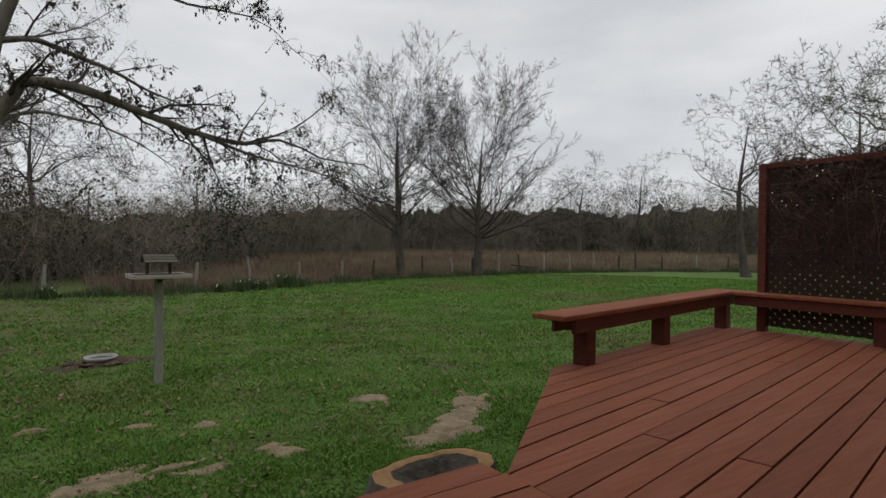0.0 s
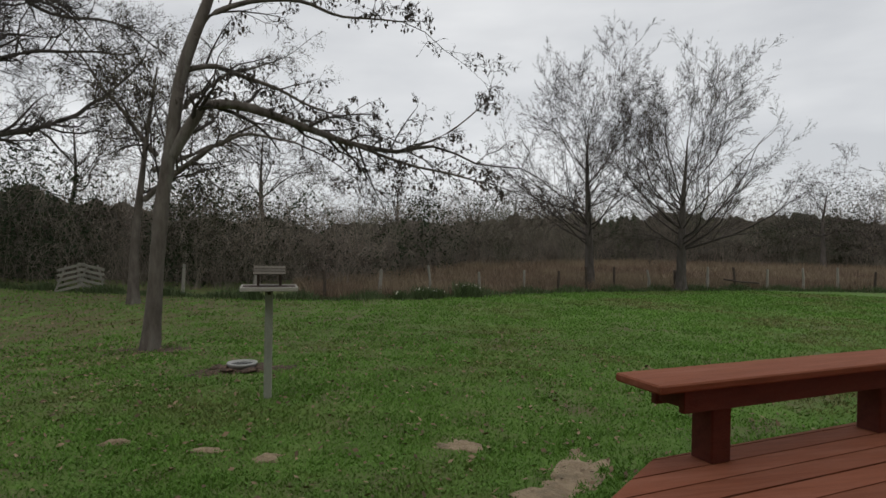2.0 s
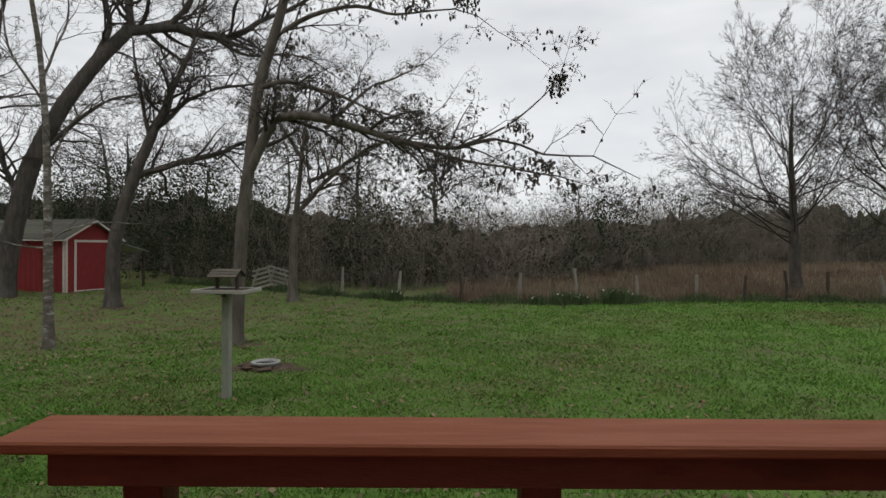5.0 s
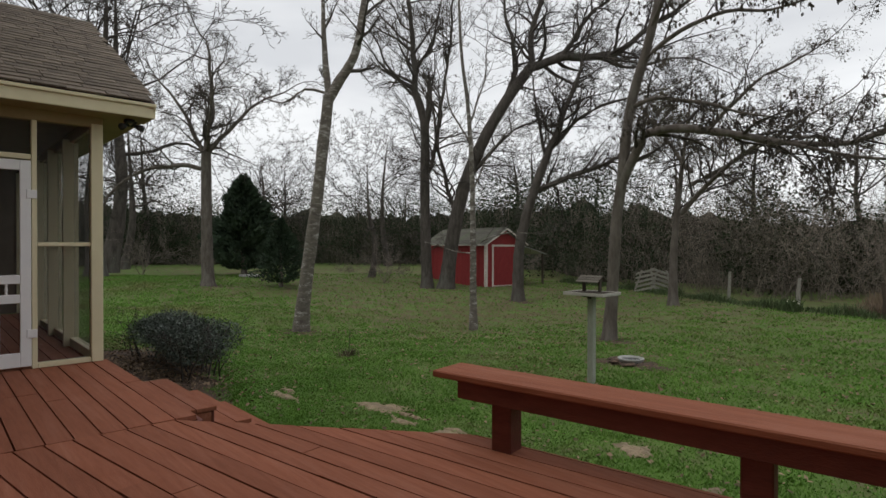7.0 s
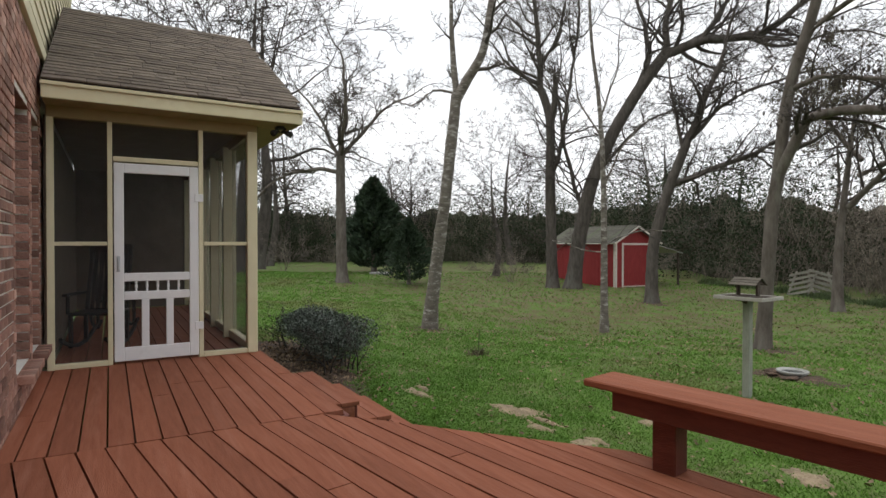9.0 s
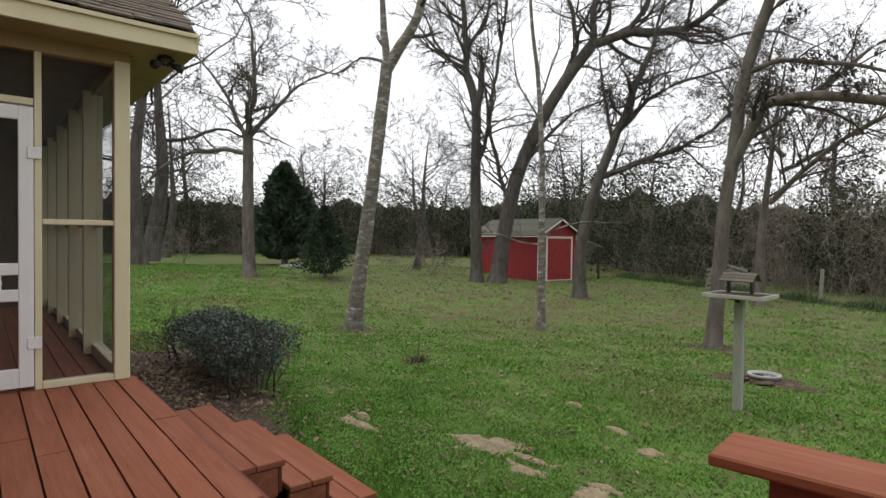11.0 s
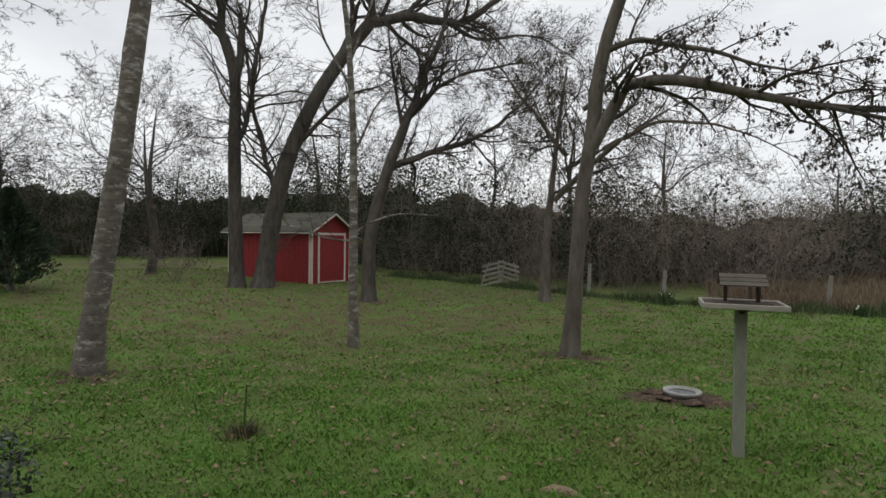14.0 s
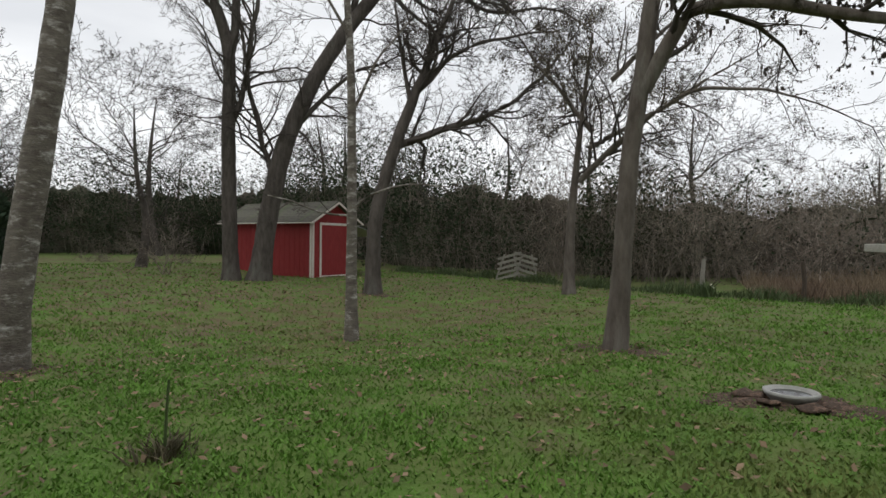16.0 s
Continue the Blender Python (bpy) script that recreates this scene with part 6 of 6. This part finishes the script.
def build_hedge():
    rng = random.Random(15)
    h = thing("holly_hedge", "clipped grey-green holly hedge on bare stems", "hedge", -3.3, 2.95, gz(-3.3, 2.95) + 0.02)
    W, tips = Wood(), []
    S = dict(STYLE, step=0.09, levels=2, kids=(7, 6), ratio=0.55, fine=0.003, spread=0.8, rise=(0.02, 0.02))
    for k in range(26):
        x, y = rng.uniform(-1.2, 1.2), rng.uniform(-0.34, 0.34)
        sprout(W, rng, Vector((x, y, -0.05)), Vector((rng.gauss(0, 0.3), rng.gauss(0, 0.3), 1)).normalized(), 0.016, rng.uniform(0.5, 0.8), 0, S, tips)
    tagged(part("stem_mass", W.mesh("stem_mass", "dark_twig"), h, "thin dark stems"), kind="stuff")
    g = np.random.default_rng(4)
    n = 19000
    v = g.normal(0, 1, (n, 3))
    v /= np.linalg.norm(v, axis=1, keepdims=True)
    v *= (0.6 + 0.45 * g.random((n, 1)))
    k = g.integers(0, 11, n)
    lobe = np.stack([np.linspace(-1.05, 1.05, 11), 0.16 * np.sin(np.arange(11) * 2.3), 0.50 + 0.07 * np.sin(np.arange(11) * 1.7)], 1)
    c = lobe[k] + v * np.array([0.30, 0.44, 0.24]) * (0.85 + 0.3 * np.sin(k * 2.9)[:, None] ** 2)
    low = g.random(n) < 0.05
    c[low, 2] -= 0.25 * g.random(low.sum())
    a = g.normal(0, 1, (n, 3))
    a /= np.linalg.norm(a, axis=1, keepdims=True)
    b = np.cross(a, g.normal(0, 1, (n, 3)))
    b /= np.linalg.norm(b, axis=1, keepdims=True)
    s = g.uniform(0.012, 0.024, (n, 1))
    V = np.stack([c - a * s, c + b * s * 0.6, c + a * s, c - b * s * 0.6], 1).reshape(-1, 3)
    tagged(part("foliage", raw("foliage", V, np.arange(4 * n).reshape(-1, 4), "holly"), h, "small grey-green leaves"), kind="stuff")


build_hedge()


def build_vines():
    rng = random.Random(31)
    W = Wood()
    o = pose(6.44, 2.78, 0, 0, 0, -91)
    tips = []
    S = dict(STYLE, step=0.1, levels=2, kids=(6, 5), ratio=0.6, fine=0.0025, spread=1.0, wiggle=0.4, rise=(-0.02, -0.06, -0.1))
    for k in range(46):
        p = o @ Vector((rng.uniform(-0.05, 1.4), rng.uniform(-0.02, 0.2), rng.uniform(1.55, 1.9)))
        sprout(W, rng, p, Vector((rng.gauss(0, 1), rng.gauss(0, 1), rng.gauss(0.3, 0.4))).normalized(), 0.006, rng.uniform(0.2, 0.5), 0, S, tips)
    for k in range(46):
        p = o @ Vector((rng.uniform(0.05, 1.25), rng.uniform(0.04, 0.16), 0.65))
        sprout(W, rng, p, Vector((0, 0, 1)), 0.007, rng.uniform(0.8, 1.15), 1, dict(S, rise=(0.15, 0.15, 0), wiggle=0.22), tips)
    v = thing("dry_vine", "tangled dry brown vine over the lattice panel", "vine", 0, 0, 0)
    tagged(part("stem_mass", W.mesh("stem_mass", "vine"), v), kind="stuff")
    back = o.inverted()
    local = [(back @ t[0], t) for t in tips]
    up = [t for q, t in local if 0.0 < q.x < 1.3 and 0.02 < q.y < 0.3 and 0.75 < q.z < 1.9]
    V, Fc = leaves(up, 7000, 0.03, rng, 0.035)
    tagged(part("dead_leaves", raw("dead_leaves", V, Fc, "moss_clump"), v, "dry dark leaves behind the lattice"), kind="stuff")


build_vines()


def build_brush_pile(x, y, r, seed, label):
    rng = random.Random(seed)
    t = thing("brush_pile", label, "brush pile", x, y, gz(x, y), 0, "cut brush on the lawn")
    W, tips = Wood(), []
    S = dict(STYLE, step=0.2, levels=2, kids=(6, 5), ratio=0.5, fine=0.005, wiggle=0.2, rise=(0, 0))
    for k in range(14):
        a = rng.uniform(0, 6.28)
        sprout(W, rng, Vector((rng.gauss(0, r * 0.4), rng.gauss(0, r * 0.4), 0.03)), Vector((math.cos(a), math.sin(a), rng.uniform(0.1, 0.5))).normalized(), 0.014, rng.uniform(0.6, 1.2) * r, 0, S, tips)
    tagged(part("brushwood", W.mesh("brushwood", "brush"), t), kind="stuff")


build_brush_pile(-23.52, 22.12, 1.3, 3, "low heap of cut grey branches on the lawn")
build_brush_pile(-26.65, 21.2, 1.1, 4, "low heap of cut grey branches on the lawn")


def build_shrub(x, y, h, seed):
    rng = random.Random(seed)
    t = thing("bare_shrub", "low bare shrub with thin pale twigs", "shrub", x, y, gz(x, y), 0, "bare shrubs")
    W, tips = Wood(), []
    S = dict(STYLE, step=0.25, levels=2, kids=(7, 6), ratio=0.6, fine=0.006, wiggle=0.16, rise=(-0.02, -0.04))
    for k in range(7):
        a = k * 0.9
        sprout(W, rng, Vector((rng.gauss(0, 0.1), rng.gauss(0, 0.1), 0)), Vector((math.cos(a) * 0.7, math.sin(a) * 0.7, 1)).normalized(), 0.02, h * rng.uniform(0.7, 1.1), 0, S, tips)
    tagged(part("twig_mass", W.mesh("twig_mass", "brush"), t), kind="stuff")


build_shrub(-18.41, 18.21, 1.8, 6)
build_shrub(-31.0, 9.73, 2.9, 9)


def build_lawn_litter():
    """Fallen leaves and twigs strewn over the lawn."""
    rng = np.random.default_rng(33)
    n = 9000
    x = np.concatenate([rng.normal(-10, 6, n // 2), rng.uniform(-8, 7, n // 2)])
    y = np.concatenate([rng.normal(16, 4.5, n // 2), rng.uniform(2.6, 13, n // 2)])
    keep = (y > 2.7) & (y < edge_y(x)) & ~((x > 1.2) & (y < 3.9) & (x < 7.1))
    x, y = x[keep], y[keep]
    n = len(x)
    bump = np.array([noise.noise((u * 0.5, v * 0.5, 0)) for u, v in zip(x, y)]) * 0.035
    C = np.stack([x, y, ground_z(x, y) + bump + 0.035], 1)
    a = rng.random(n) * 6.2832
    s = rng.uniform(0.012, 0.032, (n, 1)) * (1 + 0.04 * np.hypot(x, y)[:, None])
    u = np.stack([np.cos(a), np.sin(a), rng.normal(0, 0.3, n)], 1) * s
    w = np.stack([-np.sin(a), np.cos(a), rng.normal(0, 0.4, n)], 1) * s * 0.5
    V = np.stack([C - u, C + w, C + u, C - w], 1).reshape(-1, 3)
    tagged(new("fallen_leaves", raw("fallen_leaves", V, np.arange(4 * n).reshape(-1, 4), "dead_leaf")), "dry brown leaves strewn over the lawn", "leaves", kind="stuff")
    m = 2600
    x, y = rng.normal(-3.3, 1.1, m), rng.normal(2.45, 0.45, m)
    keep = (y > 1.7) & (x < 0)
    x, y = x[keep], y[keep]
    m = len(x)
    C = np.stack([x, y, ground_z(x, y) + 0.045 + rng.random(m) * 0.02], 1)
    a = rng.random(m) * 6.2832
    s = rng.uniform(0.015, 0.035, (m, 1))
    u = np.stack([np.cos(a), np.sin(a), rng.normal(0, 0.4, m)], 1) * s
    w = np.stack([-np.sin(a), np.cos(a), rng.normal(0, 0.4, m)], 1) * s * 0.5
    V = np.stack([C - u, C + w, C + u, C - w], 1).reshape(-1, 3)
    tagged(new("hedge_litter", raw("hedge_litter", V, np.arange(4 * m).reshape(-1, 4), "dead_leaf")), "dry brown leaves under the hedge", "leaves", kind="stuff")


build_lawn_litter()


def build_sapling():
    """A short green stake with a weed round its foot."""
    x, y = -3.36, 5.98
    s = thing("garden_stake", "thin green stake in a tuft of weeds", "stake", x, y, gz(x, y))
    V, Fc = tube_run([Vector((0, 0, -0.05)), Vector((0.02, 0, 0.25)), Vector((0.03, 0.01, 0.5))], 0.012, 0.008, 6, 3)
    part("rod", raw("rod", V, Fc, "daff"), s)
    g = np.random.default_rng(2)
    V, Fc = blades(np.concatenate([g.normal(0, 0.08, (120, 2)), np.zeros((120, 1))], 1), 0.14, 0.008, g, 0.8)
    tagged(part("weed_tuft", raw("weed_tuft", V, Fc, "dry_leaf"), s), kind="stuff")


build_sapling()


# ---- bricks of the house wall ----
def build_bricks():
    rng = random.Random(2)
    kinds = [box("brick", "brick", w, 0.05, 0.0605, 0.004) for w in (0.191, 0.0905)]
    rest, made = bmesh.new(), 0
    row = 0
    z = -0.50
    while z < 3.0:
        x = -1.30 - (0.10 if row % 2 else 0.0)
        while x < 4.2:
            c, w = x + 0.0975, 0.195
            for x0, x1, z0, z1 in WINDOWS:
                if z0 - 0.06 < z < z1 and c + w / 2 > x0 and c - w / 2 < x1:
                    left, right = x0 - (c - w / 2), (c + w / 2) - x1
                    if left > 0.06:
                        w, c = left, (c - w / 2 + x0) / 2
                    elif right > 0.06:
                        w, c = right, (c + w / 2 + x1) / 2
                    else:
                        w = 0
            if w > 0.05:
                dy = rng.uniform(-0.003, 0.003)
                if z > 0 and -0.1 < c < 2.3 and made < 300 and w > 0.19 and z < 2.3:
                    part("brick", kinds[0], brick_wall, "", pose(c, WALL_Y - 0.022 + dy, z + 0.032))
                    made += 1
                else:
                    bm_box(rest, c, WALL_Y - 0.022 + dy, z + 0.032, w - 0.004, 0.05, 0.0605)
            x += 0.205
        z += 0.075
        row += 1
    tagged(part("bricks", finish(rest, "bricks", "brick"), brick_wall, "courses of red-brown brick"), kind="stuff")


build_bricks()
